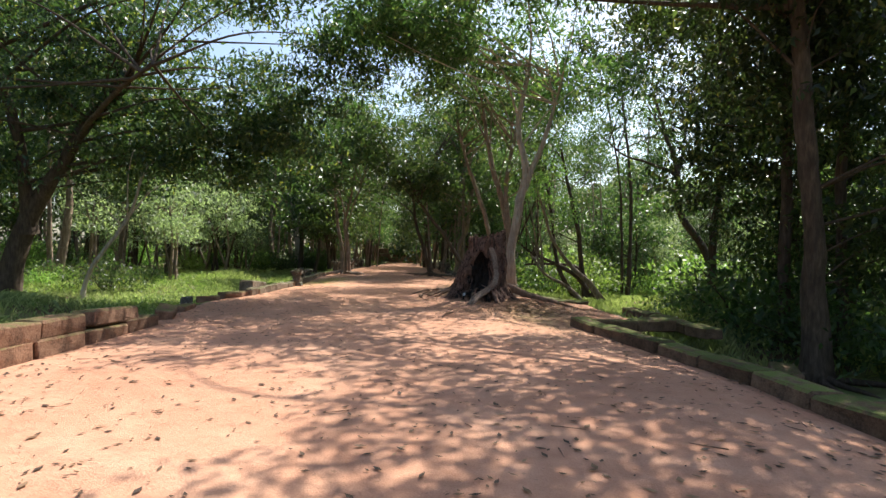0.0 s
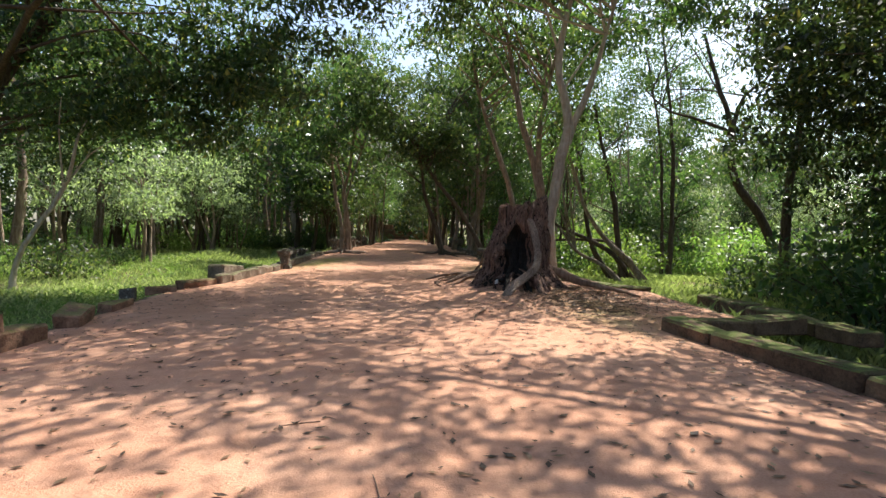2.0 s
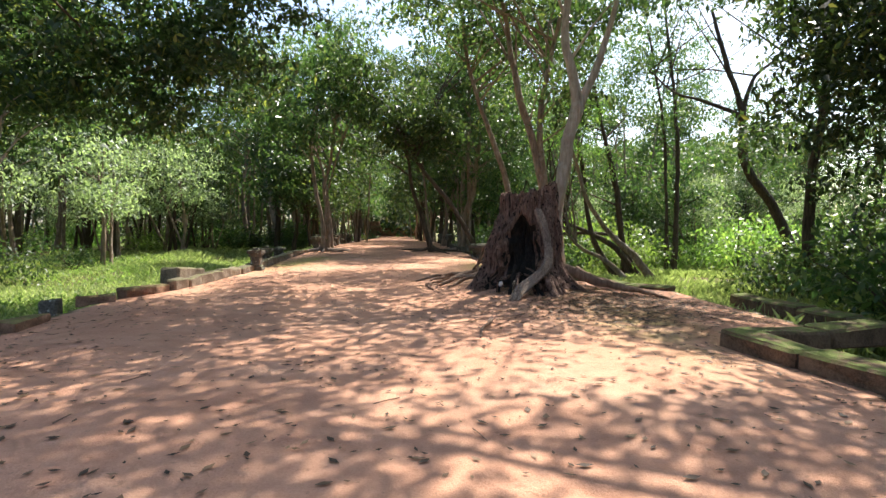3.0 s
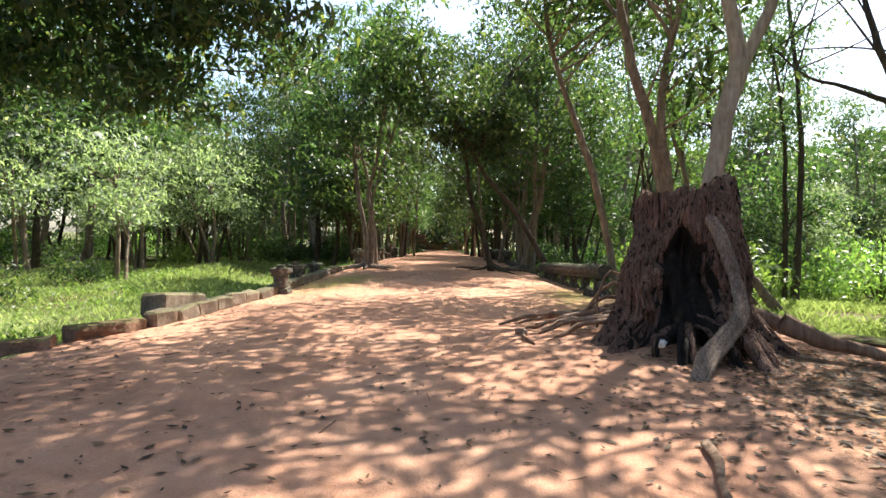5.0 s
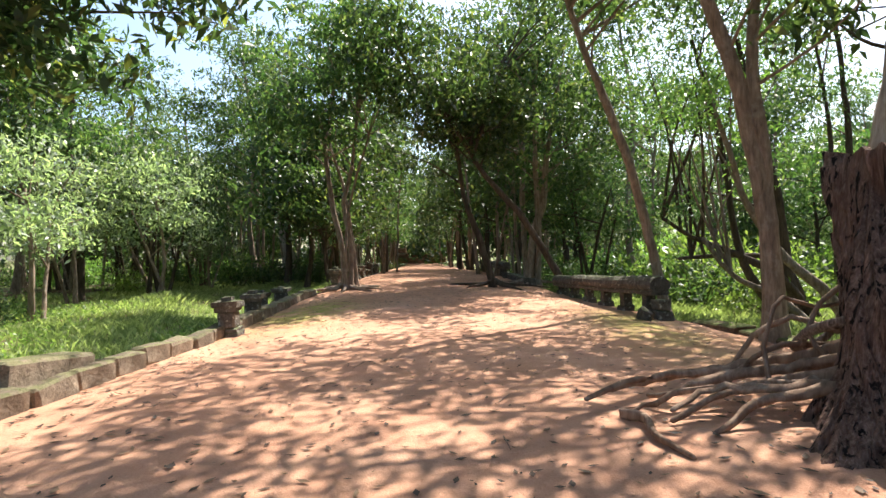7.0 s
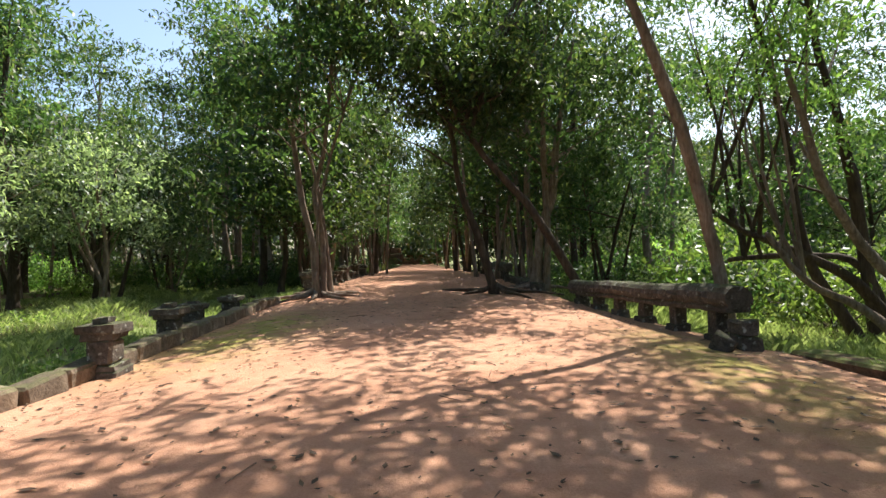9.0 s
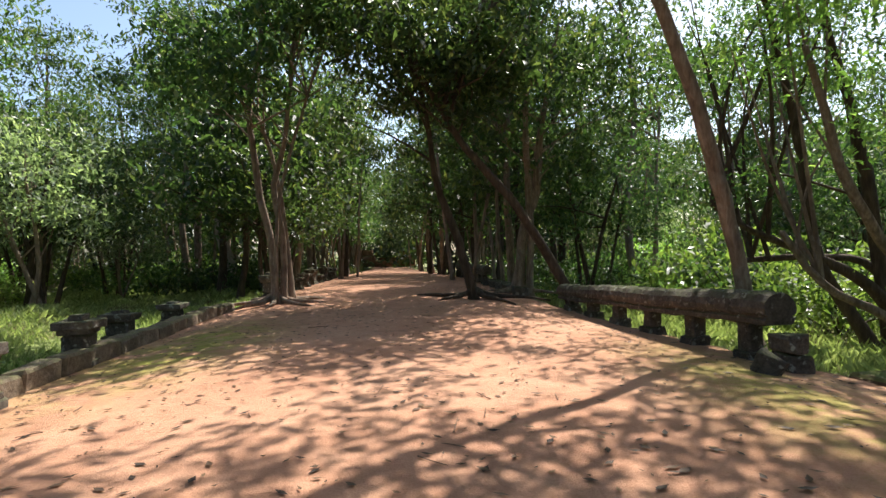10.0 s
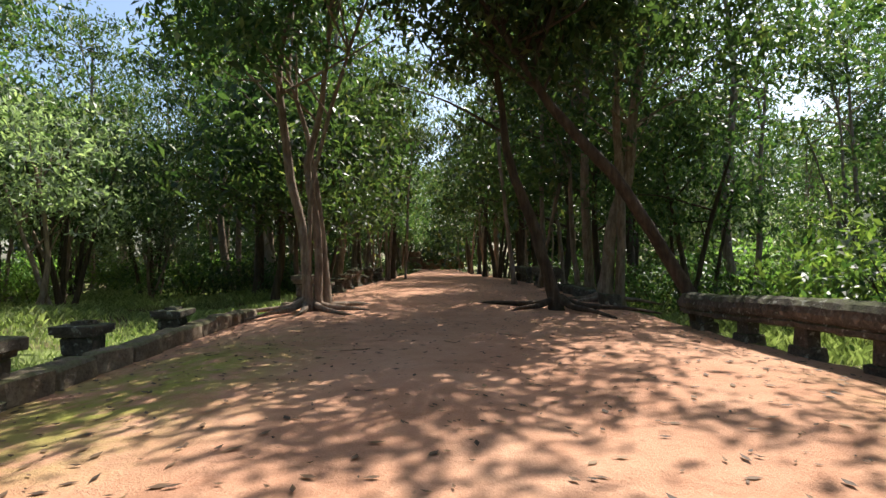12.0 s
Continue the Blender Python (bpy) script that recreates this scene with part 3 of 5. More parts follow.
stump(8.95, 16.15)
crumpled_paper(8.45, 15.42, gz(8.45, 15.42) + 0.17)
fallen_branch(((7.08, 17.25, 0.03), (7.18, 17.0, 0.06), (7.14, 16.7, 0.04), (7.24, 16.35, 0.01)), 0.038, "bare brown root piece half sunk in sand", 71)
fallen_branch(((8.10, 13.45, 0.03), (8.04, 13.1, 0.05), (7.93, 12.8, 0.04), (7.88, 12.4, 0.01)), 0.03, "short dry branch lying on the sand", 72)



# ---- stones of the causeway ----
def block_mesh(name, sx, sy, sz, mat, seed, wear=0.03):
    g = random.Random(seed)
    bm = bmesh.new()
    bmesh.ops.create_cube(bm, size=1.0)
    for v in bm.verts:
        v.co = Vector((v.co.x * sx, v.co.y * sy, (v.co.z + 0.5) * sz)) + Vector([g.uniform(-wear, wear) for _ in range(3)])
    bmesh.ops.bevel(bm, geom=bm.edges[:], offset=min(sx, sy, sz) * 0.11, segments=1, affect="EDGES")
    for v in bm.verts:
        v.co += Vector([g.uniform(-wear, wear) * 0.35 for _ in range(3)])
    me = bpy.data.meshes.new(name)
    bm.to_mesh(me)
    bm.free()
    me.materials.append(mat)
    return me


LAT = [block_mesh("laterite_block", 0.40, 1.05, 0.27, M_LATERITE, s, 0.022) for s in range(6)]
LATM = [block_mesh("mossy_block", 0.40, 1.05, 0.27, M_MOSSY, 60 + s, 0.03) for s in range(6)]
KERB = [block_mesh("kerb_stone", 0.26, 0.62, 0.26, M_KERB, 20 + s, 0.025) for s in range(5)]


def course(parent, meshes, pts, length, z, g, name="stone", gap=0.012, tilt=1.5):
    """Stones laid end to end along a line in plan."""
    for (x0, y0), (x1, y1) in zip(pts, pts[1:]):
        run = math.hypot(x1 - x0, y1 - y0)
        n = max(1, round(run / (length + gap)))
        turn = math.degrees(math.atan2(y1 - y0, x1 - x0)) - 90
        for k in range(n):
            t = (k + 0.5) / n
            x, y = x0 + (x1 - x0) * t, y0 + (y1 - y0) * t
            zz = z if z is not None else gz(x, y) - 0.04
            ob = child(name, meshes[g.randrange(len(meshes))], parent)
            ob.matrix_basis = pose(x + g.uniform(-0.02, 0.02), y, zz + g.uniform(-0.015, 0.015), g.uniform(-tilt, tilt), g.uniform(-tilt, tilt), turn + g.uniform(-2, 2)) @ Matrix.Diagonal((1, run / n / (length + gap), 1, 1))


gr = random.Random(3)
wall_left = thing("wall_left", "two-course weathered laterite block parapet along the causeway", "wall", kind="structure")
course(wall_left, LAT, ((2.35, 2.4), (2.2, 8.6)), 1.05, -0.12, gr, "block", tilt=2.5)
course(wall_left, LAT, ((2.3, 2.7), (2.17, 8.7)), 1.05, 0.15, gr, "block", tilt=3)
course(wall_left, LAT, ((2.15, 8.75), (2.0, 11.0)), 1.05, -0.16, gr, "block", tilt=4)
course(wall_left, LAT, ((2.10, 8.95), (2.0, 10.4)), 1.05, 0.10, gr, "block", tilt=6)

wall_right = thing("wall_right", "low mossy laterite parapet along the causeway edge", "wall", kind="structure")
course(wall_right, LATM, ((12.4, 1.0), (12.25, 5.2), (12.1, 7.3), (11.45, 10.4), (10.95, 12.5)), 1.05, -0.17, gr, "block")
course(wall_right, LATM, ((12.75, 1.0), (12.6, 5.2), (12.45, 7.3), (11.8, 10.4), (11.3, 12.5)), 1.05, -0.42, gr, "block")
course(wall_right, LATM, ((11.3, 12.7), (13.4, 13.3)), 1.05, -0.26, gr, "block")
course(wall_right, LATM, ((14.0, 12.4), (13.6, 17.2)), 1.05, -0.36, gr, "block", tilt=3)
course(wall_right, LATM, ((12.4, 17.6), (10.5, 20.4), (10.15, 23.0)), 1.05, -0.30, gr, "block", tilt=3)

kerb_left = thing("kerb_left", "row of pale worn kerb stones along the causeway edge", "kerb", kind="structure")
course(kerb_left, KERB, ((1.5, 17.6), (1.56, 21.9), (1.42, 24.0), (0.98, 28.0), (0.75, 31.0)), 0.62, None, gr, gap=0.04, tilt=4)


def loose_block(x, y, sx, sy, sz, turn, label, mat, z=None, seed=0, tip=(0, 0)):
    me = block_mesh("stone_block", sx, sy, sz, mat, seed, 0.035)
    ob = tagged(new("stone_block", me), label, "stone block", "fallen stones along the causeway")
    ob.matrix_basis = pose(x, y, (gz(x, y) if z is None else z) - 0.03, tip[0], tip[1], turn)
    return ob


loose_block(1.25, 18.7, 0.44, 1.15, 0.40, -4, "large squared sandstone block lying along the kerb", M_KERB, gz(1.3, 18.7) + 0.12, 1, (-5, 0))
loose_block(1.25, 17.05, 0.30, 1.15, 0.22, -16, "long low laterite slab at the causeway edge", M_LATERITE, -0.12, 2)
loose_block(0.95, 15.95, 0.34, 0.62, 0.20, -60, "short low laterite block half sunk in sand", M_LATERITE, -0.14, 3)
loose_block(0.75, 15.1, 0.24, 0.24, 0.30, 12, "small upright dark stone in the grass", M_SANDSTONE, -0.2, 4)
loose_block(1.45, 13.6, 0.3, 0.9, 0.16, 10, "sunken laterite slab in dry litter", M_LATERITE, None, 5)
loose_block(1.75, 12.1, 0.36, 0.8, 0.26, 24, "tilted dark laterite block in litter", M_LATERITE, None, 6, (6, 8))
loose_block(1.45, 11.2, 0.4, 0.7, 0.24, -30, "toppled dark laterite block in litter", M_LATERITE, None, 7, (-8, 10))
loose_block(0.55, 20.6, 0.3, 0.8, 0.22, -25, "fallen sandstone piece in the grass", M_KERB, None, 8)
loose_block(0.55, 22.0, 0.3, 0.9, 0.20, -60, "rounded fallen column piece in the grass", M_KERB, None, 9)
loose_block(0.75, 25.0, 0.35, 0.55, 0.22, 20, "broken dark sandstone lump beside the kerb", M_SANDSTONE, None, 10)
loose_block(0.3, 27.2, 0.5, 0.9, 0.25, -20, "flat dark sandstone slab on the edge", M_SANDSTONE, None, 11)
loose_block(0.1, 29.6, 0.5, 1.1, 0.3, -10, "dark sandstone slab by the tree roots", M_SANDSTONE, None, 12)
loose_block(9.1, 22.95, 0.08, 0.24, 0.24, 35, "small leaning stone splinter beside the balustrade", M_SANDSTONE, None, 13, (25, 0))
loose_block(13.2, 9.2, 0.6, 1.0, 0.3, 30, "fallen laterite block in the low wet ground", M_LATERITE, None, 14, (5, 9))
loose_block(14.4, 10.6, 0.5, 0.8, 0.35, -20, "fallen laterite block under the trees", M_LATERITE, None, 15, (8, 5))
loose_block(13.4, 6.6, 0.6, 0.9, 0.45, 12, "dark squared block behind the parapet", M_LATERITE, None, 16)


def pedestal(x, y, w, h, turn, seed, label="carved dark sandstone balustrade pedestal with moulded cap"):
    """A small squared post with base, waist and moulded cap."""
    root = thing("pedestal", label, "pedestal", "pedestals of the lost balustrade", at=(x, y, max(gz(x, y), -0.10 if y < 33 else -1.0) - 0.03), turn=turn)
    for name, f, z, t in (("foot", 1.0, 0.0, 0.16), ("foot_moulding", 0.86, 0.16, 0.08), ("shaft", 0.70, 0.24, 0.42), ("neck", 0.84, 0.66, 0.10), ("cap", 1.02, 0.76, 0.16), ("tenon", 0.40, 0.92, 0.10)):
        ob = child(name, block_mesh(name, w * f, w * f, h * t, M_SANDSTONE, seed, 0.018), root)
        ob.matrix_basis = pose(0, 0, h * z)
        seed += 1
    return root


pedestal(1.66, 22.55, 0.44, 0.72, 6, 40)
pedestal(1.22, 24.75, 0.46, 0.66, 10, 50)
pedestal(0.62, 26.7, 0.5, 0.52, 8, 60, "broad dark sandstone pedestal stub on the kerb")
pedestal(0.42, 28.9, 0.48, 0.46, 4, 70, "low reddish pedestal stub on the kerb")
gp = random.Random(8)
for k in range(9):
    yy = 34.5 + 1.9 * k + gp.uniform(-0.3, 0.3)
    pedestal(float(left_edge(yy)) + 0.1, yy, 0.5, gp.uniform(0.45, 0.85), gp.uniform(-12, 12), 80 + 7 * k, "row of dark broken balustrade posts along the path")


def balustrade_beam(x0, y0, x1, y1, label, supports=5, top=0.70, rise=0.1, seed=0):
    """A long serpent-body rail: round-backed stone beam with side mouldings on block feet."""
    run = math.hypot(x1 - x0, y1 - y0)
    turn = math.degrees(math.atan2(y1 - y0, x1 - x0)) - 90
    z0 = gz((x0 + x1) / 2, (y0 + y1) / 2)
    root = thing("stone_balustrade", label, "balustrade", "stone balustrades", at=(x0, y0, z0), turn=turn)
    g = np.random.default_rng(seed)
    prof = np.array(((-0.15, 0.0), (-0.19, 0.02), (-0.19, 0.075), (-0.165, 0.09), (-0.165, 0.115), (-0.205, 0.13), (-0.215, 0.2), (-0.195, 0.28), (-0.14, 0.345), (-0.06, 0.375),
                     (0.06, 0.375), (0.14, 0.345), (0.195, 0.28), (0.215, 0.2), (0.205, 0.13), (0.165, 0.115), (0.165, 0.09), (0.19, 0.075), (0.19, 0.02), (0.15, 0.0)))
    n = int(run / 0.12)
    ys = np.linspace(0, run, n)
    k = len(prof)
    V = []
    for i, yv in enumerate(ys):
        t = yv / run
        sc = 1 - 0.12 * t
        lift = top - 0.375 + rise * t + 0.012 * math.sin(2.1 * yv)
        end = 0.93 if i in (0, n - 1) else 1.0
        V.append(np.stack((prof[:, 0] * sc * end + g.normal(0, 0.005, k), np.full(k, yv) + g.normal(0, 0.008, k), (prof[:, 1] - 0.18) * sc * end + 0.18 + lift + g.normal(0, 0.005, k)), 1))
    V = np.concatenate(V)
    i, j = np.meshgrid(np.arange(k), np.arange(n - 1))
    F = np.stack((j * k + i, (j + 1) * k + i, (j + 1) * k + (i + 1) % k, j * k + (i + 1) % k), -1).reshape(-1, 4).tolist()
    F += [list(range(k)), list(range((n - 1) * k, n * k))[::-1]]
    me = bpy.data.meshes.new("rail")
    me.from_pydata(V.tolist(), [], F)
    me.materials.append(M_SANDSTONE)
    child("rail", me, root, "long dark lichen-spotted round-backed stone rail")
    # worn carved lozenges along both flanks
    bv, bf = [], []
    for k in range(int((run - 0.3) / 0.15)):
        yv, t = 0.2 + 0.15 * k, (0.2 + 0.15 * k) / run
        sc = 1 - 0.12 * t
        zc = top - 0.375 + rise * t + 0.012 * math.sin(2.1 * yv) + 0.20
        for side in (-1, 1):
            b0, d = len(bv), g.uniform(0.006, 0.018)
            bv += [(side * 0.208 * sc, yv - 0.062, zc), (side * 0.205 * sc, yv, zc - 0.062), (side * 0.208 * sc, yv + 0.062, zc), (side * 0.192 * sc, yv, zc + 0.07), (side * (0.214 * sc + d), yv, zc)]
            bf += [(b0 + i, b0 + (i + 1) % 4, b0 + 4) for i in range(4)]
    me = bpy.data.meshes.new("carved_band")
    me.from_pydata(bv, [], bf)
    me.materials.append(M_SANDSTONE)
    tagged(child("carved_band", me, root, "worn carved lozenge frieze"), kind="stuff")
    for s in range(supports):
        yv = 0.45 + (run - 0.9) * s / max(1, supports - 1)
        foot = child("support", block_mesh("support", 0.29, 0.31, 0.17, M_SANDSTONE, 300 + s, 0.02), root)
        foot.matrix_basis = pose(0, yv, -0.06)
        neck = child("neck", block_mesh("neck", 0.20, 0.22, top - 0.375 - 0.05 + rise * yv / run, M_SANDSTONE, 320 + s, 0.015), foot)
        neck.matrix_basis = pose(0, 0, 0.15)
    return root


balustrade_beam(9.62, 23.45, 8.75, 29.6, "long dark stone serpent balustrade rail on block feet", 6, 0.82, -0.25, 5)
loose_block(9.56, 23.2, 0.28, 0.30, 0.22, 8, "squared end block at the balustrade foot", M_SANDSTONE, None, 401)
loose_block(9.55, 23.2, 0.25, 0.28, 0.20, 12, "squared end block stacked at the balustrade foot", M_SANDSTONE, gz(9.5, 23.1) + 0.2, 402)
balustrade_beam(7.9, 38.5, 7.55, 42.0, "far mossy stone balustrade rail on block feet", 3, 0.75, 0.0, 6)
balustrade_beam(7.45, 43.0, 7.2, 47.5, "far dark stone balustrade rail beside the trees", 3, 0.72, 0.0, 7)
for k in range(5):
    yy = 33.2 + 1.15 * k
    loose_block(float(right_edge(yy)) - 0.05, yy, 0.4, 0.5, 0.28, 10 * k, "low broken stone by the tree roots", M_SANDSTONE, None, 410 + k)

# ruined gate mound at the far end
ruin = thing("ruined_gate", "distant dark ruined laterite gate base", "ruin", at=(-0.4, 88, gz(-0.4, 88)))
for k, (bx, bz, sx, sz) in enumerate(((-2.6, 0, 2.2, 1.5), (2.6, 0, 2.2, 1.4), (0, 0, 3.2, 0.45), (0, 0.45, 3.0, 0.4), (-2.7, 1.5, 1.6, 0.8), (2.8, 1.4, 1.5, 0.7), (0.2, 0.85, 2.6, 0.4))):
    ob = child("course", block_mesh("course", sx, 1.6, sz, M_LATERITE, 500 + k, 0.06), ruin)
    ob.matrix_basis = pose(bx, 0.25 * k, bz)


# ---- trees beside the causeway ----
# three pale stems on the left edge
tree([(((1.72, 31.7, gz(1.72, 31.7)), (1.67, 31.7, 1.3), (1.39, 31.7, 3.1), (1.2, 31.7, 5.2), (1.5, 31.8, 6.9), (1.3, 32, 8.6)), 0.115, 0.045),
      (((1.95, 31.7, gz(1.95, 31.7)), (1.92, 31.7, 1.8), (1.75, 31.7, 3.0), (2.07, 31.6, 4.2), (2.25, 31.5, 5.6), (2.5, 31.4, 7.4)), 0.10, 0.04),
      (((2.08, 31.9, gz(2.08, 31.9)), (2.01, 31.9, 1.3), (1.81, 31.9, 3.0), (1.45, 32.0, 4.5), (0.8, 32.2, 6.2)), 0.085, 0.03),
      (((1.82, 31.5, gz(1.82, 31.5)), (1.85, 31.5, 1.5), (2.0, 31.4, 3.0), (2.6, 31.2, 5.0), (3.2, 31, 6.4)), 0.065, 0.025)],
     [(1.5, 31.8, 8.2, 2.8, 2.6, 1.9, 150), (3.4, 31, 7.2, 1.8, 2, 1.3, 70), (-0.4, 31.8, 6.2, 1.7, 1.8, 1.2, 60), (1.2, 30.2, 5.6, 1.5, 1.2, 0.9, 36), (3.2, 29.5, 8.6, 2, 2, 1.3, 60)],
     "cluster of slender pale-barked trunks with spreading roots", M_BARK_BROWN, M_LEAF, 0.27, 18, 0.34, 26, 11, 9)
# thin dark tree leaning in over the path
tree([(((6.9, 31.4, gz(6.9, 31.4)), (6.5, 31.4, 1.44), (6.02, 31.4, 2.92), (5.85, 31.4, 4.0), (5.5, 31.3, 6.2)), 0.13, 0.05)],
     [(5.6, 31, 6.4, 2.6, 2.2, 1.6, 70), (4.3, 30.5, 8.2, 2.6, 2.4, 1.3, 70), (5.0, 33.5, 5.4, 2.0, 1.8, 1.1, 50), (6.6, 30, 5.4, 1.6, 1.5, 1.0, 50)],
     "thin dark tree leaning over the sandy path", M_BARK_DARK, M_LEAF, 0.25, 20, 0.34, 16, 12, 5)
# thick pair on the right edge
tree([(((8.40, 34.0, gz(8.4, 34)), (8.57, 34.0, 1.76), (8.95, 34.0, 2.9), (9.1, 34.0, 4.6), (9.6, 34, 7.5)), 0.18, 0.07),
      (((8.75, 33.9, gz(8.75, 33.9)), (8.85, 34.0, 2.31), (8.82, 34.0, 4.53), (8.81, 34.0, 7.6), (8.6, 34, 9.5)), 0.13, 0.06)],
     [(8.8, 33.6, 8.6, 3.2, 2.8, 2.0, 120), (7.4, 32.6, 5.8, 2, 2, 1.3, 60), (9.8, 34.6, 4.6, 1.6, 1.5, 1.0, 50), (10.6, 33.0, 6.4, 2.0, 1.9, 1.3, 80), (6.2, 34, 9.4, 2.2, 2, 1.2, 70)],
     "thick dark trunk and paler trunk side by side", M_BARK_BROWN, M_LEAF, 0.26, 20, 0.34, 26, 13, 6)
# trunk leaning left across the balustrade end
tree([(((9.05, 29.7, gz(9.05, 29.7)), (8.84, 29.7, 0.40), (8.27, 29.7, 1.45), (7.65, 29.7, 2.4), (6.92, 29.7, 3.28), (6.3, 29.7, 4.1), (5.5, 29.8, 5.6)), 0.14, 0.05)],
     # the 9 m blob is added to shade the sand
     [(5.4, 29.6, 6.4, 2.2, 2.0, 1.3, 100), (7.0, 29.4, 5.6, 1.7, 1.5, 1.0, 60), (4.2, 28.6, 7.6, 1.2, 1.2, 0.8, 24), (9.4, 30.4, 9.0, 2.0, 1.8, 0.9, 55)],
     "slender tree leaning far over the path from the balustrade", M_BARK_DARK, M_LEAF, 0.27, 18, 0.34, 16, 14)
# tall leaning trunk behind the balustrade
tree([(((10.45, 25.1, gz(10.45, 25.1)), (10.15, 25, 0.55), (9.8, 25, 2.18), (9.41, 25, 3.55), (8.85, 25, 4.95), (8.3, 25.1, 6.6), (8.0, 25, 8.2)), 0.125, 0.06)],
     # last three blobs are added to shade the leaning trunk and the sand
     [(8.2, 25, 9.0, 3.0, 2.8, 1.5, 110), (6.6, 24.4, 8.4, 1.5, 1.5, 0.9, 22), (9.8, 24.4, 7.6, 1.8, 1.6, 1.0, 50), (11.8, 27.5, 8.2, 1.4, 1.4, 0.9, 55), (12.8, 25.8, 9.0, 2.2, 2.0, 1.0, 100), (11.2, 25.0, 9.0, 1.6, 1.6, 0.8, 50)],
     "tall smooth pinkish-brown trunk leaning behind the balustrade", M_BARK_BROWN, M_LEAF, 0.25, 18, 0.34, 14, 15)
# twin trunk behind the stump
tree([(((10.36, 21.0, gz(10.36, 21)), (10.31, 21.0, 1.54), (10.12, 21.0, 2.86), (9.78, 21.0, 4.11), (9.5, 21, 4.9), (9.0, 21.2, 7.5)), 0.155, 0.06),
      (((10.42, 21.05, gz(10.4, 21)), (10.34, 21.0, 1.6), (10.17, 21.0, 3.0), (10.11, 21.0, 3.86), (10.13, 21.0, 4.63), (10.6, 21, 7)), 0.11, 0.06)],
     [(9.0, 21.4, 8.6, 2.6, 2.6, 1.5, 90), (10.9, 21.0, 7.8, 2.0, 1.9, 1.4, 28), (7.4, 21.8, 9.0, 1.8, 2, 1.0, 45), (10.4, 20.2, 5.0, 1.2, 1.0, 0.8, 20)],
     "twin-stemmed brown tree rising behind the stump", M_BARK_BROWN, M_LEAF, 0.25, 18, 0.34, 18, 16)
# white trunk just behind the stump
tree([(((10.15, 18.7, gz(10.15, 18.7)), (10.15, 18.7, 1.58), (10.25, 18.7, 2.3), (10.36, 18.7, 3.28), (10.58, 18.7, 4.1), (10.4, 18.7, 5.16), (10.25, 18.7, 5.9), (10.6, 18.8, 8)), 0.19, 0.07),
      (((10.5, 18.72, 3.9), (10.9, 18.7, 4.7), (11.3, 18.7, 5.9), (11.7, 18.6, 7.4)), 0.10, 0.04)],
     # last seven blobs are added over the path, mostly above view, for shade
     [(10.6, 18.8, 8.4, 2.8, 2.4, 1.5, 60), (12.4, 18.4, 7.4, 1.8, 1.8, 1.3, 60), (8.4, 18.0, 9.6, 2.6, 2.6, 1.0, 130), (5.6, 16.6, 9.9, 2.1, 1.9, 0.9, 90), (6.4, 19.6, 10.2, 2.6, 2.6, 0.9, 120), (11.0, 15.6, 9.6, 2.6, 2.4, 1.0, 60), (5.4, 20.6, 9.6, 2.0, 1.6, 0.8, 80), (7.4, 18.2, 8.8, 2.4, 2.0, 0.7, 140), (5.0, 18.6, 9.2, 2.0, 1.8, 0.7, 100)],
     "stout whitish trunk with peeling bark behind the stump", M_BARK_PALE, M_LEAF, 0.24, 18, 0.34, 18, 17)
# slim upright stems in the low ground on the right
tree([(((17.96, 30.3, gz(18, 30.3)), (17.98, 30.3, 3.8), (17.72, 30.3, 7.6), (17.4, 30.3, 11)), 0.13, 0.05),
      (((17.7, 30.5, gz(17.7, 30.5)), (17.5, 30.5, 3.8), (17.2, 30.4, 7.0), (16.6, 30.3, 10)), 0.09, 0.04)],
     [(17.4, 30.3, 10.5, 2.2, 2, 1.6, 60), (16.2, 29.6, 8.4, 1.4, 1.2, 0.9, 40), (17.2, 30.2, 6.2, 1.5, 1.4, 1.0, 36)], "slim upright dark stems in the wet hollow", M_BARK_DARK, M_LEAF, 0.2, 18, 0.36, 10, 18)
# dark bent tree against the sky
tree([(((22.03, 28.0, gz(22, 28)), (21.62, 28.0, 0.48), (20.85, 28.0, 2.15), (19.73, 28.0, 3.8), (19.56, 28.0, 5.91), (18.91, 28.0, 8.0), (18.3, 28.0, 10)), 0.26, 0.06),
      (((19.56, 28.0, 5.75), (18.01, 28.0, 6.3), (16.8, 28.0, 6.65), (15.8, 28, 7.5)), 0.09, 0.03),
      (((19.56, 28.0, 5.9), (20.11, 28.0, 7.3), (21.02, 28.0, 8.0), (21.6, 28, 9.2)), 0.11, 0.03)],
     [(18.2, 28, 10.8, 1.8, 1.8, 1.0, 22), (21.8, 28, 9.8, 1.4, 1.4, 0.9, 16), (15.6, 28, 7.9, 1.2, 1.1, 0.7, 12)],
     "dark crooked sparse-leaved tree against the sky", M_BARK_DARK, M_LEAF, 0.2, 18, 0.32, 14, 19)
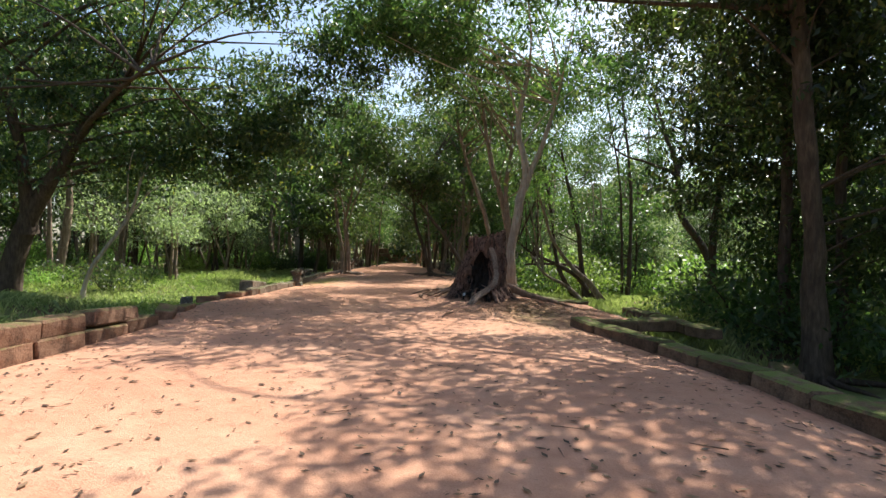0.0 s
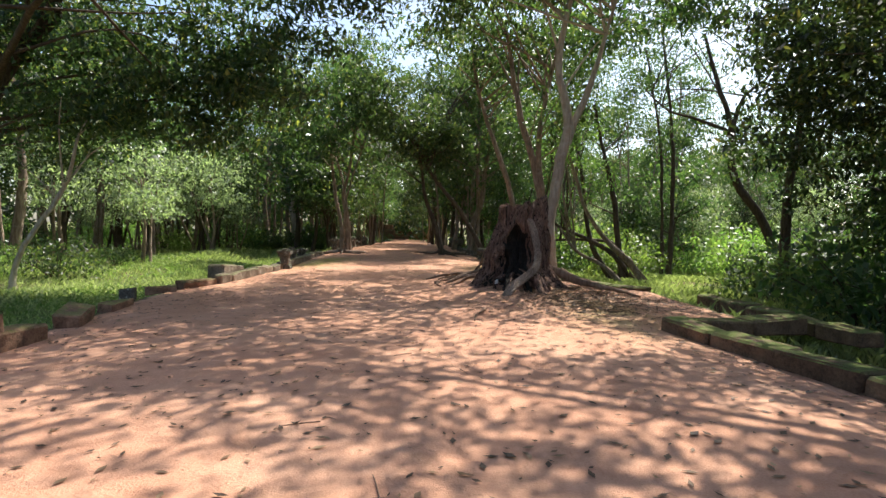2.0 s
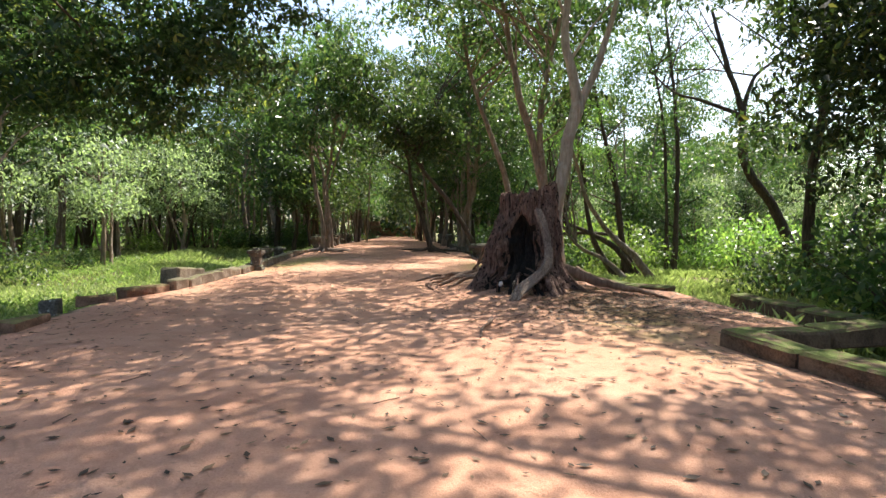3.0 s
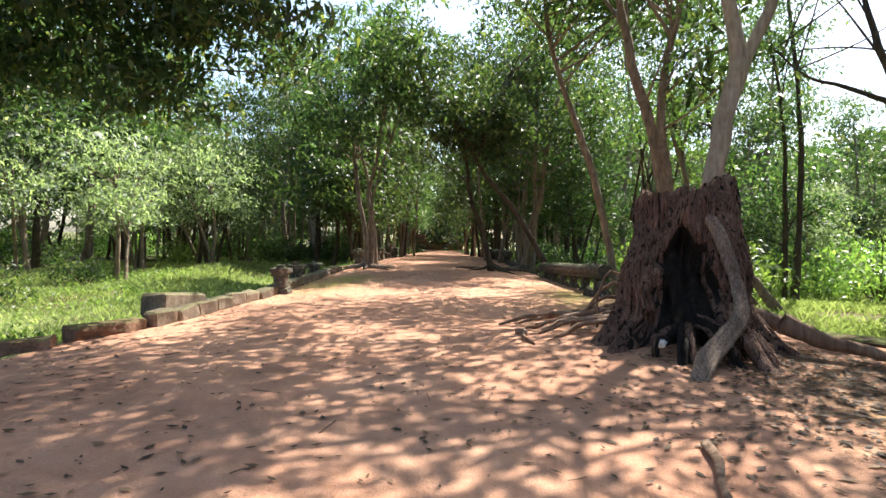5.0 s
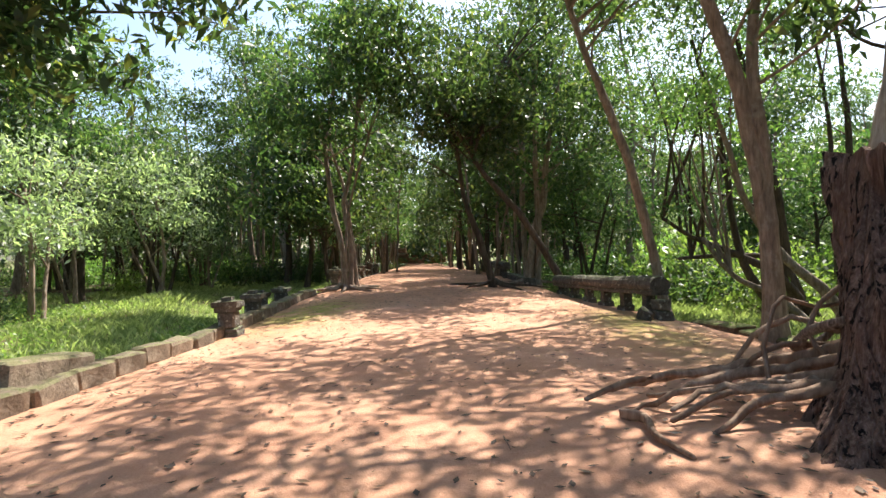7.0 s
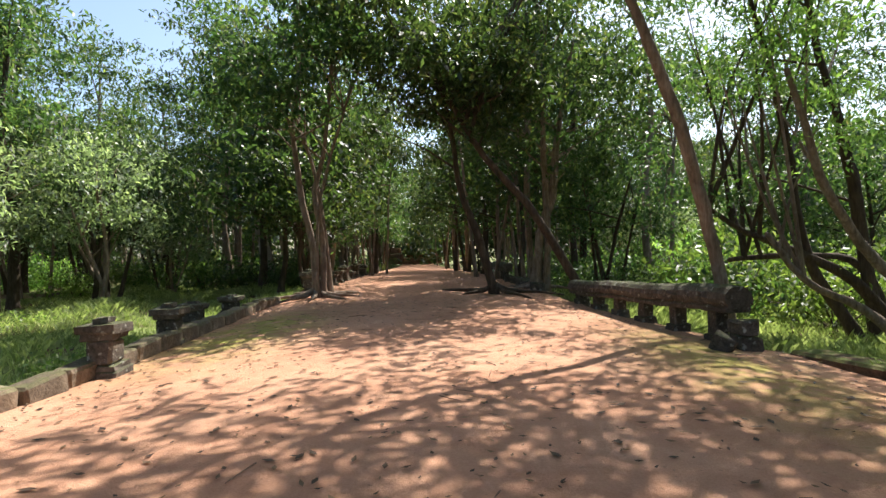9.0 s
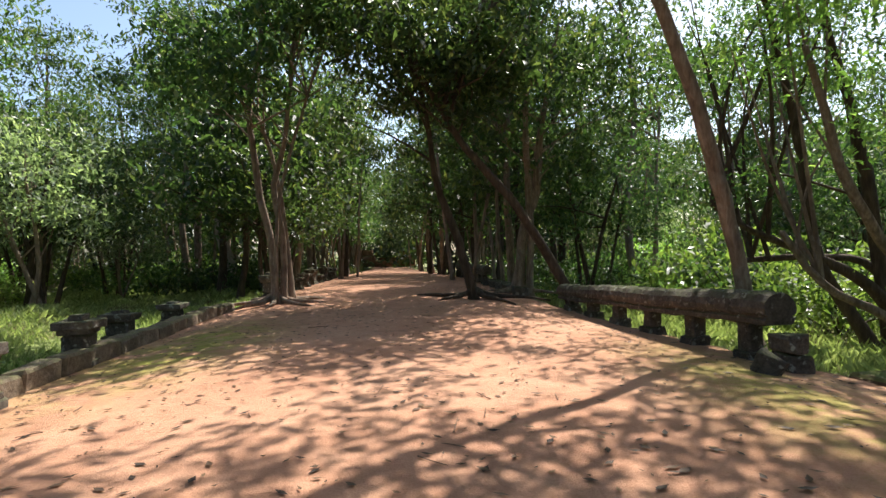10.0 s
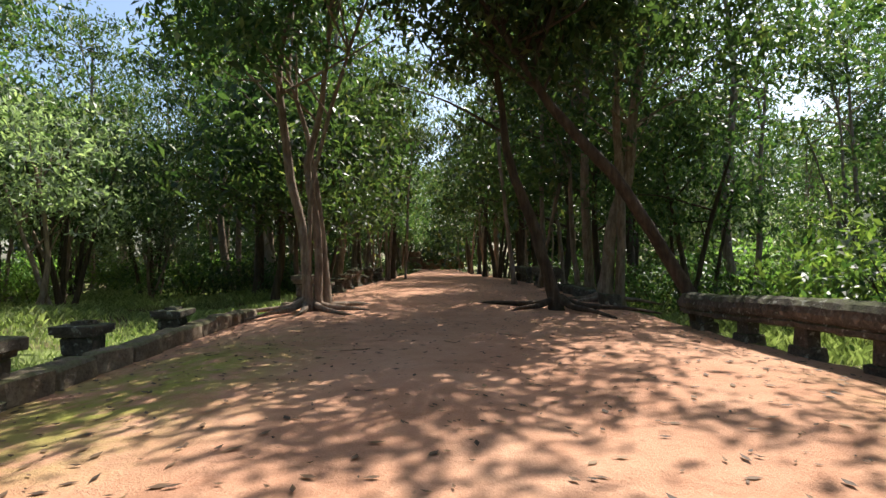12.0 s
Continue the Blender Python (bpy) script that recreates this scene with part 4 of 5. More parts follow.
# dark trunks right of the parapet
tree([(((15.49, 11.3, gz(15.5, 11.3)), (15.4, 11.3, 1.06), (15.23, 11.3, 3.35), (14.81, 11.3, 6.8), (14.4, 11.3, 9)), 0.24, 0.12)],
     # the two blobs at 9.8 m are added above view to shade the path
     [(14.4, 12.0, 9.0, 3.4, 3.2, 2.2, 200), (16.6, 12.4, 6.2, 2.2, 2.2, 2.2, 160), (18.0, 12.0, 2.2, 1.8, 1.8, 1.6, 90), (13.0, 14.2, 8.4, 2.2, 2.2, 1.2, 55), (8.8, 15.4, 9.8, 2.2, 1.9, 0.9, 110), (12.4, 12.4, 9.8, 1.8, 1.8, 0.9, 60), (17.5, 10.5, 4.0, 1.8, 2, 1.8, 80)],
     "dark heavy trunk with dense crown beyond the parapet", M_BARK_DARK, M_LEAF, 0.25, 20, 0.34, 26, 20, 6)
tree([(((16.84, 14.6, gz(16.8, 14.6)), (16.82, 14.6, 3.88), (16.64, 14.6, 8.35)), 0.17, 0.09), (((17.6, 13.4, gz(17.6, 13.4)), (17.5, 13.4, 4), (17.8, 13.4, 8)), 0.15, 0.08)],
     # last two blobs are added high up to shade ground right of the stump
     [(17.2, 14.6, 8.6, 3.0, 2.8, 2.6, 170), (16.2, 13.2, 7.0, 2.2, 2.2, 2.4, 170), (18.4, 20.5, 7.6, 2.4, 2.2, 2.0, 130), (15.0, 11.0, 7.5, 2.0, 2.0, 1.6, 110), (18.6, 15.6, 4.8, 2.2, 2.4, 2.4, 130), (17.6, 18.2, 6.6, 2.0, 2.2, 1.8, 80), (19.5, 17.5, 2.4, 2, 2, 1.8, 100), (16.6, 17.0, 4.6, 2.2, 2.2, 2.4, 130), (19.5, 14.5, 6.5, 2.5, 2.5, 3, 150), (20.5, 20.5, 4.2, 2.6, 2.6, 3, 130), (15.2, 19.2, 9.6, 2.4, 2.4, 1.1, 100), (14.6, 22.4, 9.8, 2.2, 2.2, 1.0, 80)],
     "dark straight trunks with dense hanging foliage", M_BARK_DARK, M_LEAF_SHADED, 0.26, 20, 0.34, 22, 21, 6)
# leaning stems near the wet hollow
tree([(((15.77, 27.0, gz(15.8, 27)), (14.95, 27.0, 0.07), (14.14, 27.0, 0.8), (13.0, 26.8, 2.2), (12.2, 26.6, 4.4)), 0.15, 0.05),
      (((14.74, 27.0, gz(14.7, 27)), (13.81, 27.0, -0.16), (12.66, 27.0, 0.52), (12.0, 27, 1.4)), 0.12, 0.05)],
     [(12.2, 26.6, 5.4, 1.6, 1.6, 1.2, 50), (13.4, 27.4, 3.6, 1.2, 1.2, 0.9, 24)], "pair of low leaning trunks by the hollow", M_BARK_BROWN, M_LEAF_SUNLIT, 0.18, 18, 0.34, 10, 22)
tree([(((15.2, 28.4, gz(15.2, 28.4)), (14.95, 28.4, 0.6), (14.72, 28.4, 2.71), (14.05, 28.4, 5.41), (13.7, 28.4, 7.0)), 0.17, 0.06),
      (((14.6, 28.2, gz(14.6, 28.2)), (13.6, 28.4, 1.0), (13.26, 28.4, 3.36), (12.81, 28.4, 5.3), (12.3, 28.4, 7)), 0.13, 0.05),
      (((15.7, 28.3, gz(15.7, 28.3)), (14.66, 28.4, 0.3), (13.56, 28.4, 0.91), (12.34, 28.4, 1.43), (11.6, 28.5, 2.0)), 0.15, 0.05),
      (((15.6, 28.5, gz(15.6, 28.5)), (14.9, 28.5, 0.6), (13.69, 28.5, 0.9), (11.95, 28.5, 0.8)), 0.12, 0.05)],
     [(13.6, 28.4, 8.0, 2.2, 2.2, 1.6, 80), (12.0, 28.5, 6.6, 1.4, 1.4, 1.0, 36), (11.6, 28.8, 2.6, 1.0, 1.0, 0.7, 20), (13.4, 31.5, 6.2, 2, 1.8, 1.4, 60), (12.4, 29.6, 5.2, 1.3, 1.2, 0.9, 30), (15.5, 31, 8, 2, 2, 1.6, 60)],
     "tangle of dark low leaning trunks behind the balustrade", M_BARK_DARK, M_LEAF, 0.18, 18, 0.34, 16, 23)
# great overhanging tree on the left
tree([(((-7.11, 18.4, gz(-7.1, 18.4)), (-6.58, 18.4, 1.63), (-5.46, 18.4, 3.78), (-4.2, 18.3, 5.6), (-2.8, 18.2, 6.9)), 0.36, 0.13),
      (((-6.4, 18.4, 1.9), (-6.3, 18.0, 4.2), (-6.8, 17.5, 7), (-7.2, 17, 9.5)), 0.22, 0.08),
      (((-5.2, 18.4, 4.2), (-3.6, 17.2, 5.2), (-1.6, 15.6, 5.9), (0.2, 14.4, 6.3)), 0.12, 0.04)],
     # last three blobs lie above view, added to shade the crown and causeway
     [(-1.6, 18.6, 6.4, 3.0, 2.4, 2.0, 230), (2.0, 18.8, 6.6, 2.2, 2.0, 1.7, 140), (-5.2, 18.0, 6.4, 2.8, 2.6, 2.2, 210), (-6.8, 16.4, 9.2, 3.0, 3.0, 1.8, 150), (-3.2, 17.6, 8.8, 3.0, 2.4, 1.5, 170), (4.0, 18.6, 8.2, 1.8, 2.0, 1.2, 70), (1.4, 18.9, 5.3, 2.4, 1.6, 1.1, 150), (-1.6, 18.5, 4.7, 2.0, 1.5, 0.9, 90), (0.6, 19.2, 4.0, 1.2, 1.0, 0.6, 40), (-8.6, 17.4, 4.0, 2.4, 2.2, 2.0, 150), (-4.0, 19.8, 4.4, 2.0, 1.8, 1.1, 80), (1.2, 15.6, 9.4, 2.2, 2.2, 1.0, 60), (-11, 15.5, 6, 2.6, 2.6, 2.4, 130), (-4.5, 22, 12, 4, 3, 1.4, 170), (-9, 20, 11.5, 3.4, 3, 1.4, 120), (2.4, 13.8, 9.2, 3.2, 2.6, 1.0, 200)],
     "great dark leaning tree with crown hung over the causeway", M_BARK_DARK, M_LEAF_SHADED, 0.24, 20, 0.34, 46, 24, 6)
tree([(((-4.2, 18.0, gz(-4.2, 18)), (-3.85, 18.0, 0.75), (-2.75, 18.0, 2.28), (-2.2, 17.8, 3.6)), 0.085, 0.035)],
     [(-2.2, 17.7, 4.2, 1.3, 1.2, 0.8, 34), (-3.2, 17.9, 3.0, 0.9, 0.9, 0.6, 14)], "thin pale sapling leaning over the grass", M_BARK_PALE, M_LEAF, 0.15, 18, 0.32, 8, 25)
# white flanged trunk on the left
tree([(((-4.4, 45.0, gz(-4.4, 45)), (-4.75, 45, 1.47), (-5.2, 45, 3.6), (-5.6, 45, 7)), 0.34, 0.12), (((-4.9, 45.3, gz(-4.9, 45.3)), (-4.9, 45.2, 2), (-4.6, 45, 6)), 0.2, 0.08)],
     [(-5.4, 44.6, 8.6, 3.0, 3.0, 2.0, 130), (-3.2, 44, 7.2, 2.2, 2, 1.3, 60)], "white buttressed trunk beyond the grass", M_BARK_PALE, M_LEAF, 0.24, 18, 0.4, 14, 26, 5)
# added tree, out of view beyond the parapet, whose shade falls across the start
tree([(((14.2, 4.2, gz(14.2, 4.2)), (13.9, 4.4, 3), (13.2, 4.9, 6), (12.4, 5.4, 8.4)), 0.2, 0.08)],
     [(13.4, 8.6, 9.4, 2.2, 2.2, 1.1, 90), (13.8, 6.0, 8.8, 2.6, 2.4, 1.4, 100), (14.6, 8.6, 9.6, 2.2, 2.2, 1.2, 90), (11.4, 9.4, 9.2, 1.4, 1.6, 0.8, 50)], "tall unseen shade tree added beyond the parapet", M_BARK_DARK, M_LEAF_SHADED, 0.24, 20, 0.36, 18, 27)


# ---- the forest around ----
def forest_kind(label, stems, blobs, bark, leaf, size, per, spread, limbs, seed, name_group):
    ob = tree(stems, blobs, label, bark, leaf, size, per, spread, limbs, seed, 0, name_group, 7, split=False)
    return ob


tall_a = forest_kind("tall slender forest tree with high leafy crown", [(((0, 0, 0), (0.2, 0, 3), (-0.1, 0.2, 6.5), (0.3, 0, 10.5)), 0.19, 0.06)],
                     [(0.2, 0, 10.6, 3.0, 2.8, 2.2, 120), (1.8, 0.8, 7.8, 1.8, 1.7, 1.3, 46), (-1.7, -0.6, 7.0, 1.8, 1.6, 1.2, 46), (0.3, -1.4, 5.2, 1.4, 1.3, 0.9, 24)], M_BARK_DARK, M_LEAF, 0.25, 20, 0.42, 16, 101, "forest trees")
tall_b = forest_kind("tall forest tree with layered crown and thin trunk", [(((0, 0, 0), (-0.3, 0.2, 3), (0.1, 0, 7), (-0.3, 0.2, 12)), 0.16, 0.05), (((0.5, 0.2, 0), (0.9, 0.3, 3), (1.1, 0.2, 7)), 0.10, 0.04)],
                     [(-0.3, 0, 12.0, 2.4, 2.4, 2.0, 90), (1.4, 0.2, 8.6, 1.9, 1.9, 1.6, 60), (-1.8, 0.4, 8.6, 1.7, 1.6, 1.4, 46), (0.4, 1.5, 6.2, 1.5, 1.4, 1.0, 34)], M_BARK_BROWN, M_LEAF, 0.25, 20, 0.42, 16, 102, "forest trees")
clump_a = forest_kind("many-stemmed leafy green tree clump", [(((0, 0, 0), (0.3, 0.1, 2), (0.9, 0.2, 5)), 0.11, 0.04), (((0.3, 0.4, 0), (-0.1, 0.6, 2.2), (-0.8, 0.8, 5)), 0.10, 0.04), (((-0.4, 0.1, 0), (-0.9, -0.1, 2), (-1.6, -0.4, 4.6)), 0.09, 0.03), (((0.2, -0.4, 0), (0.3, -0.8, 2.5), (0.4, -1.2, 5.2)), 0.09, 0.03)],
                      [(0, 0, 5.8, 2.6, 2.4, 1.8, 110), (1.6, 0.6, 4.0, 1.5, 1.5, 1.2, 50), (-1.7, -0.3, 3.9, 1.5, 1.5, 1.2, 50), (0.2, -1.5, 3.6, 1.4, 1.3, 1.0, 40)], M_BARK_DARK, M_LEAF, 0.21, 20, 0.38, 14, 103, "forest trees")
small_a = forest_kind("small leafy understorey tree", [(((0, 0, 0), (0.15, 0, 1.4), (-0.1, 0.1, 3.4)), 0.075, 0.03)],
                      [(0, 0, 3.8, 1.5, 1.5, 1.2, 60), (0.8, 0.3, 2.6, 1.0, 0.9, 0.7, 26), (-0.8, -0.2, 2.4, 1.0, 0.9, 0.7, 26)], M_BARK_DARK, M_LEAF, 0.18, 18, 0.34, 8, 104, "understorey trees")
poles_a = forest_kind("bare thin forest poles with small crowns", [(((0, 0, 0), (0.1, 0, 4), (0.3, 0, 9)), 0.09, 0.035), (((0.8, 0.5, 0), (0.6, 0.6, 4), (0.9, 0.4, 8)), 0.07, 0.03), (((-0.7, 0.7, 0), (-1.1, 0.8, 4), (-1.6, 0.9, 8)), 0.08, 0.03), (((-0.3, -0.8, 0), (0.3, -1.0, 3), (1.3, -1.2, 6.5)), 0.07, 0.03)],
                      [(0.4, 0, 9.2, 1.6, 1.5, 1.4, 60), (0.9, 0.4, 7.8, 1.2, 1.2, 1.0, 34), (-1.6, 0.9, 8.2, 1.3, 1.2, 1.0, 36), (1.4, -1.2, 6.6, 1.2, 1.1, 0.9, 34)], M_BARK_BROWN, M_LEAF, 0.22, 18, 0.38, 8, 105, "forest trees")


sage_a = forest_kind("small tree with pale sage-green leaves", [(((0, 0, 0), (0.2, 0.1, 1.5), (0, 0, 3.6)), 0.09, 0.035), (((0.2, 0.3, 0), (-0.5, 0.4, 1.8), (-1.0, 0.5, 3.2)), 0.07, 0.03)],
                     [(0, 0, 4.2, 1.7, 1.6, 1.3, 70), (1.1, 0.2, 2.8, 1.1, 1.1, 0.8, 34), (-1.2, 0.4, 3.0, 1.2, 1.1, 0.9, 38)], M_BARK_BROWN, M_LEAF_SAGE, 0.17, 18, 0.34, 8, 106, "understorey trees")


def bush_kind(label, rx, rz, twigs, per, size, leaf, seed):
    g = np.random.default_rng(seed)
    root = thing("bush", label, "bush", "undergrowth")
    pts, heads = clumps([(0, 0, rz * 0.75, rx, rx, rz, twigs)], 0.26, per, g)
    pts = pts[pts[:, 2] > 0.02]
    specs = []
    for h in heads[:9]:
        specs.append(dict(line=smooth_line(((0, 0, -0.1), tuple(h * 0.5 + np.array((0, 0, 0.1))), tuple(h)), 0.3), r0=0.022, r1=0.006, sides=4, seed=int(g.integers(1e6))))
    child("stem", tubes_mesh("stem", specs, M_BARK_DARK), root)
    child("foliage", leaves_mesh("foliage", pts, size, leaf, g), root)
    return root


bush_a = bush_kind("bright green leafy bush in sun", 1.2, 0.95, 70, 22, 0.125, M_LEAF_SUNLIT, 201)
bush_b = bush_kind("dark green dense undergrowth bush", 1.3, 0.8, 70, 22, 0.13, M_LEAF, 202)

KINDS = dict(tall_a=tall_a, tall_b=tall_b, clump_a=clump_a, small_a=small_a, sage_a=sage_a, poles_a=poles_a, bush_a=bush_a, bush_b=bush_b)
used = set()


def plant(kind, x, y, s, turn):
    ob = KINDS[kind]
    m = pose(x, y, gz(x, y) - 0.05, 0, 0, turn) @ Matrix.Diagonal((s, s, s, 1))
    if kind not in used:
        used.add(kind)
        ob.matrix_basis = m
        return ob
    return copy_thing(ob, m)


gf = random.Random(17)
spots = []


def free(x, y, d):
    if any((x - a) ** 2 + (y - b) ** 2 < d * d for a, b in spots):
        return False
    spots.append((x, y))
    return True


def scatter(count, kinds, xr, yr, gap, smin=0.85, smax=1.25, left_gap=None, right_gap=None):
    made = tries = 0
    while made < count and tries < count * 40:
        tries += 1
        x, y = gf.uniform(*xr), gf.uniform(*yr)
        if left_gap is not None and x > float(left_edge(y)) - left_gap:
            continue
        if right_gap is not None and x < float(right_edge(y)) + right_gap:
            continue
        if free(x, y, gap):
            plant(gf.choice(kinds), x, y, gf.uniform(smin, smax), gf.uniform(0, 360))
            made += 1


# known clumps beyond the grass on the left
for kind, x, y, s in (("clump_a", -7.7, 36.4, 1.0), ("clump_a", -12.6, 42.5, 1.1), ("tall_a", -13.2, 31.9, 0.9), ("sage_a", -8.6, 32.5, 1.1), ("clump_a", -9.8, 44.4, 1.0), ("poles_a", -13.2, 38.8, 1.0), ("tall_b", -15.5, 34.7, 1.0), ("sage_a", -9.5, 38.5, 1.3), ("sage_a", -6.2, 33.8, 1.0), ("sage_a", -11.4, 29.6, 1.15), ("tall_b", -11.5, 26.6, 1.35), ("tall_a", -3.6, 41.6, 1.1), ("clump_a", 11.2, 35.8, 0.9), ("tall_a", -10.6, 35.4, 1.1), ("tall_b", -15.2, 37.4, 1.25), ("tall_a", -17.5, 31.5, 1.2), ("tall_a", 11.8, 43.5, 1.25), ("tall_b", 14.6, 40.5, 1.2), ("tall_a", 13.2, 49, 1.35)):
    free(x, y, 0.1)
    plant(kind, x, y, s, gf.uniform(0, 360))
# avenue trees further along both edges
for k, (x, y) in enumerate(((-1.4, 48.8), (0.6, 47.6), (0.2, 51.5), (-0.6, 39.2), (-0.9, 43.2), (-1.8, 56), (-1.2, 61), (-2.2, 67), (-2.6, 74), (7.6, 40.2), (7.2, 46.3), (6.2, 50.5), (6.4, 56), (5.6, 61), (5.4, 67), (4.6, 73), (8.8, 37.4), (4.2, 80), (-2.8, 81))):
    free(x, y, 0.1)
    plant(("tall_b", "poles_a", "tall_a", "clump_a")[k % 4], x, y, gf.uniform(0.95, 1.25), gf.uniform(0, 360))
for x, y, s in ((0.0, 36.5, 1.3), (-1.6, 38.2, 1.5), (-0.8, 42, 1.6), (-2.4, 46, 1.7), (-1.8, 52, 1.8), (9.4, 38.6, 1.4), (8.8, 43.5, 1.6), (8.4, 48.5, 1.7), (7.8, 54, 1.8), (-3.6, 58, 1.8)):
    free(x, y, 0.1)
    plant("small_a", x, y, s, gf.uniform(0, 360))
scatter(24, ["tall_a", "tall_b", "clump_a", "poles_a"], (-34, -8), (26, 64), 4.2, 1.1, 1.5, left_gap=7)
scatter(10, ["tall_a", "tall_b", "clump_a"], (-34, -12), (4, 26), 4.2, 1.1, 1.5)
scatter(12, ["tall_b", "poles_a", "clump_a"], (-9, -2), (46, 90), 3.2, 1.0, 1.35, left_gap=1.0)
scatter(18, ["tall_a", "tall_b", "poles_a"], (16, 40), (40, 75), 4.0, 0.85, 1.15, right_gap=7)
scatter(12, ["tall_b", "clump_a", "poles_a"], (6, 16), (40, 90), 3.2, 1.0, 1.35, right_gap=1.2)
scatter(14, ["tall_a", "clump_a", "clump_a", "tall_b"], (18, 40), (6, 27), 3.8, 0.85, 1.2)
scatter(10, ["tall_a", "tall_b", "clump_a"], (-14, 30), (-26, -9), 4.5, 0.9, 1.3)
scatter(7, ["small_a", "sage_a"], (-18, -5), (26, 60), 2.6, 0.6, 1.2, left_gap=6)
scatter(6, ["clump_a", "poles_a"], (-26, -8), (30, 62), 2.6, 0.8, 1.3, left_gap=7)
scatter(6, ["small_a"], (13, 30), (30, 60), 2.4, 0.8, 1.2, right_gap=4)
spots.clear()
scatter(60, ["bush_a", "bush_a", "bush_b"], (13, 36), (30, 56), 1.6, 0.8, 1.6, right_gap=4.5)
scatter(14, ["small_a", "small_a", "sage_a"], (14, 34), (32, 50), 2.2, 0.7, 1.1, right_gap=5)
scatter(24, ["bush_b", "bush_b", "bush_b"], (16.5, 27), (7, 29), 1.7, 0.8, 1.4)
scatter(14, ["bush_b", "bush_b"], (9, 14), (31, 60), 1.6, 0.6, 1.1, right_gap=1.2)
scatter(32, ["bush_b", "bush_a", "bush_a"], (-36, -9), (30, 70), 2.2, 0.7, 1.4, left_gap=9)
scatter(5, ["bush_b", "bush_a"], (-14, -5), (20, 32), 2.0, 0.4, 0.7, left_gap=6)
scatter(22, ["bush_b"], (-8, -1), (40, 90), 1.8, 0.7, 1.2, left_gap=0.8)

# a far belt of woods, closing the view all round
gb = np.random.default_rng(55)


def woods_belt(name, n, r0, r1, a0, a1):
    blobs = []
    for _ in range(n):
        a, r = radians(gb.uniform(a0, a1)), gb.uniform(r0, r1)
        x, y = 3 + r * math.sin(a), 20 + r * math.cos(a)
        for h in (2.0, 5.0, 8.5, 12.0):
            blobs.append((x + gb.uniform(-1.5, 1.5), y + gb.uniform(-1.5, 1.5), h * gb.uniform(0.8, 1.15) - 0.5, 3.0, 3.0, 2.2, 16))
    pts, _ = clumps(blobs, 0.9, 13, gb)
    pts = pts[pts[:, 2] > -1]
    # darkened leaf colour gives the belt its shaded depth
    tagged(new(name, leaves_mesh(name, pts, 0.8, M_LEAF_SHADED, gb, 0.3, 0.5)), "dense far green woods closing the view", "woods", kind="stuff")


woods_belt("far_woods", 130, 58, 92, -80, 80)
woods_belt("far_woods", 40, 45, 70, 80, 280)

# ---- grass, weeds and fallen leaves ----
gg = np.random.default_rng(77)


def blades(name, label, x, y, h, mat, cat="grass"):
    n = len(x)
    z = ground_z(x, y)
    a = gg.uniform(0, 6.28, n)
    w = 0.004 + 0.016 * h
    dx, dy = np.cos(a) * w, np.sin(a) * w
    bx, by = gg.normal(0, 0.45, n) * h, gg.normal(0, 0.45, n) * h
    p0 = np.stack((x - dx, y - dy, z - 0.02), 1)
    p1 = np.stack((x + dx, y + dy, z - 0.02), 1)
    p2 = np.stack((x + dx * 0.6 + bx * 0.35, y + dy * 0.6 + by * 0.35, z + h * 0.65), 1)
    p3 = np.stack((x + bx, y + by, z + h), 1)
    V = np.stack((p0, p1, p2, p3), 1).reshape(-1, 3)
    me = mesh_of(name, V, np.arange(n)[:, None] * 4 + np.arange(4), mat)
    return tagged(new(name, me), label, cat, kind="stuff")


def pick(n, xr, yr, keep):
    x, y = gg.uniform(*xr, n), gg.uniform(*yr, n)
    k = keep(x, y)
    return x[k], y[k]


x, y = pick(190000, (-14, 2.2), (10, 48), lambda x, y: (x < left_edge(y) - 0.15 - 0.5 * ((y > 13) & (y < 19))) & (wave(2.3 * x, 1.9 * y) + gg.normal(0, 0.5, len(x)) > -0.25))
blades("grass", "sunlit green grass beside the causeway", x, y, gg.uniform(0.05, 0.22, len(x)) * (1 + 0.5 * wave(x, y)), M_GRASS)
x, y = pick(110000, (9.6, 26), (12, 46), lambda x, y: (x > right_edge(y) + 0.2) & (wave(1.7 * x, 2.1 * y) + gg.normal(0, 0.5, len(x)) > 0.0))
blades("grass", "rank green grass in the low wet ground", x, y, gg.uniform(0.08, 0.34, len(x)), M_GRASS)
x, y = pick(1500, (-9, 1.2), (12, 30), lambda x, y: (x < left_edge(y) - 0.5) & (wave(1.3 * x + 2, 1.1 * y) > 0.15))
pts = np.repeat(np.stack((x, y, ground_z(x, y) + 0.18), 1), 14, axis=0) + gg.normal(0, 1, (len(x) * 14, 3)) * np.array((0.14, 0.14, 0.09))
tagged(new("weeds", leaves_mesh("weeds", pts, 0.085, M_LEAF_SUNLIT, gg, 0.1)), "low broad-leaved green weeds in the grass", "weeds", kind="stuff")

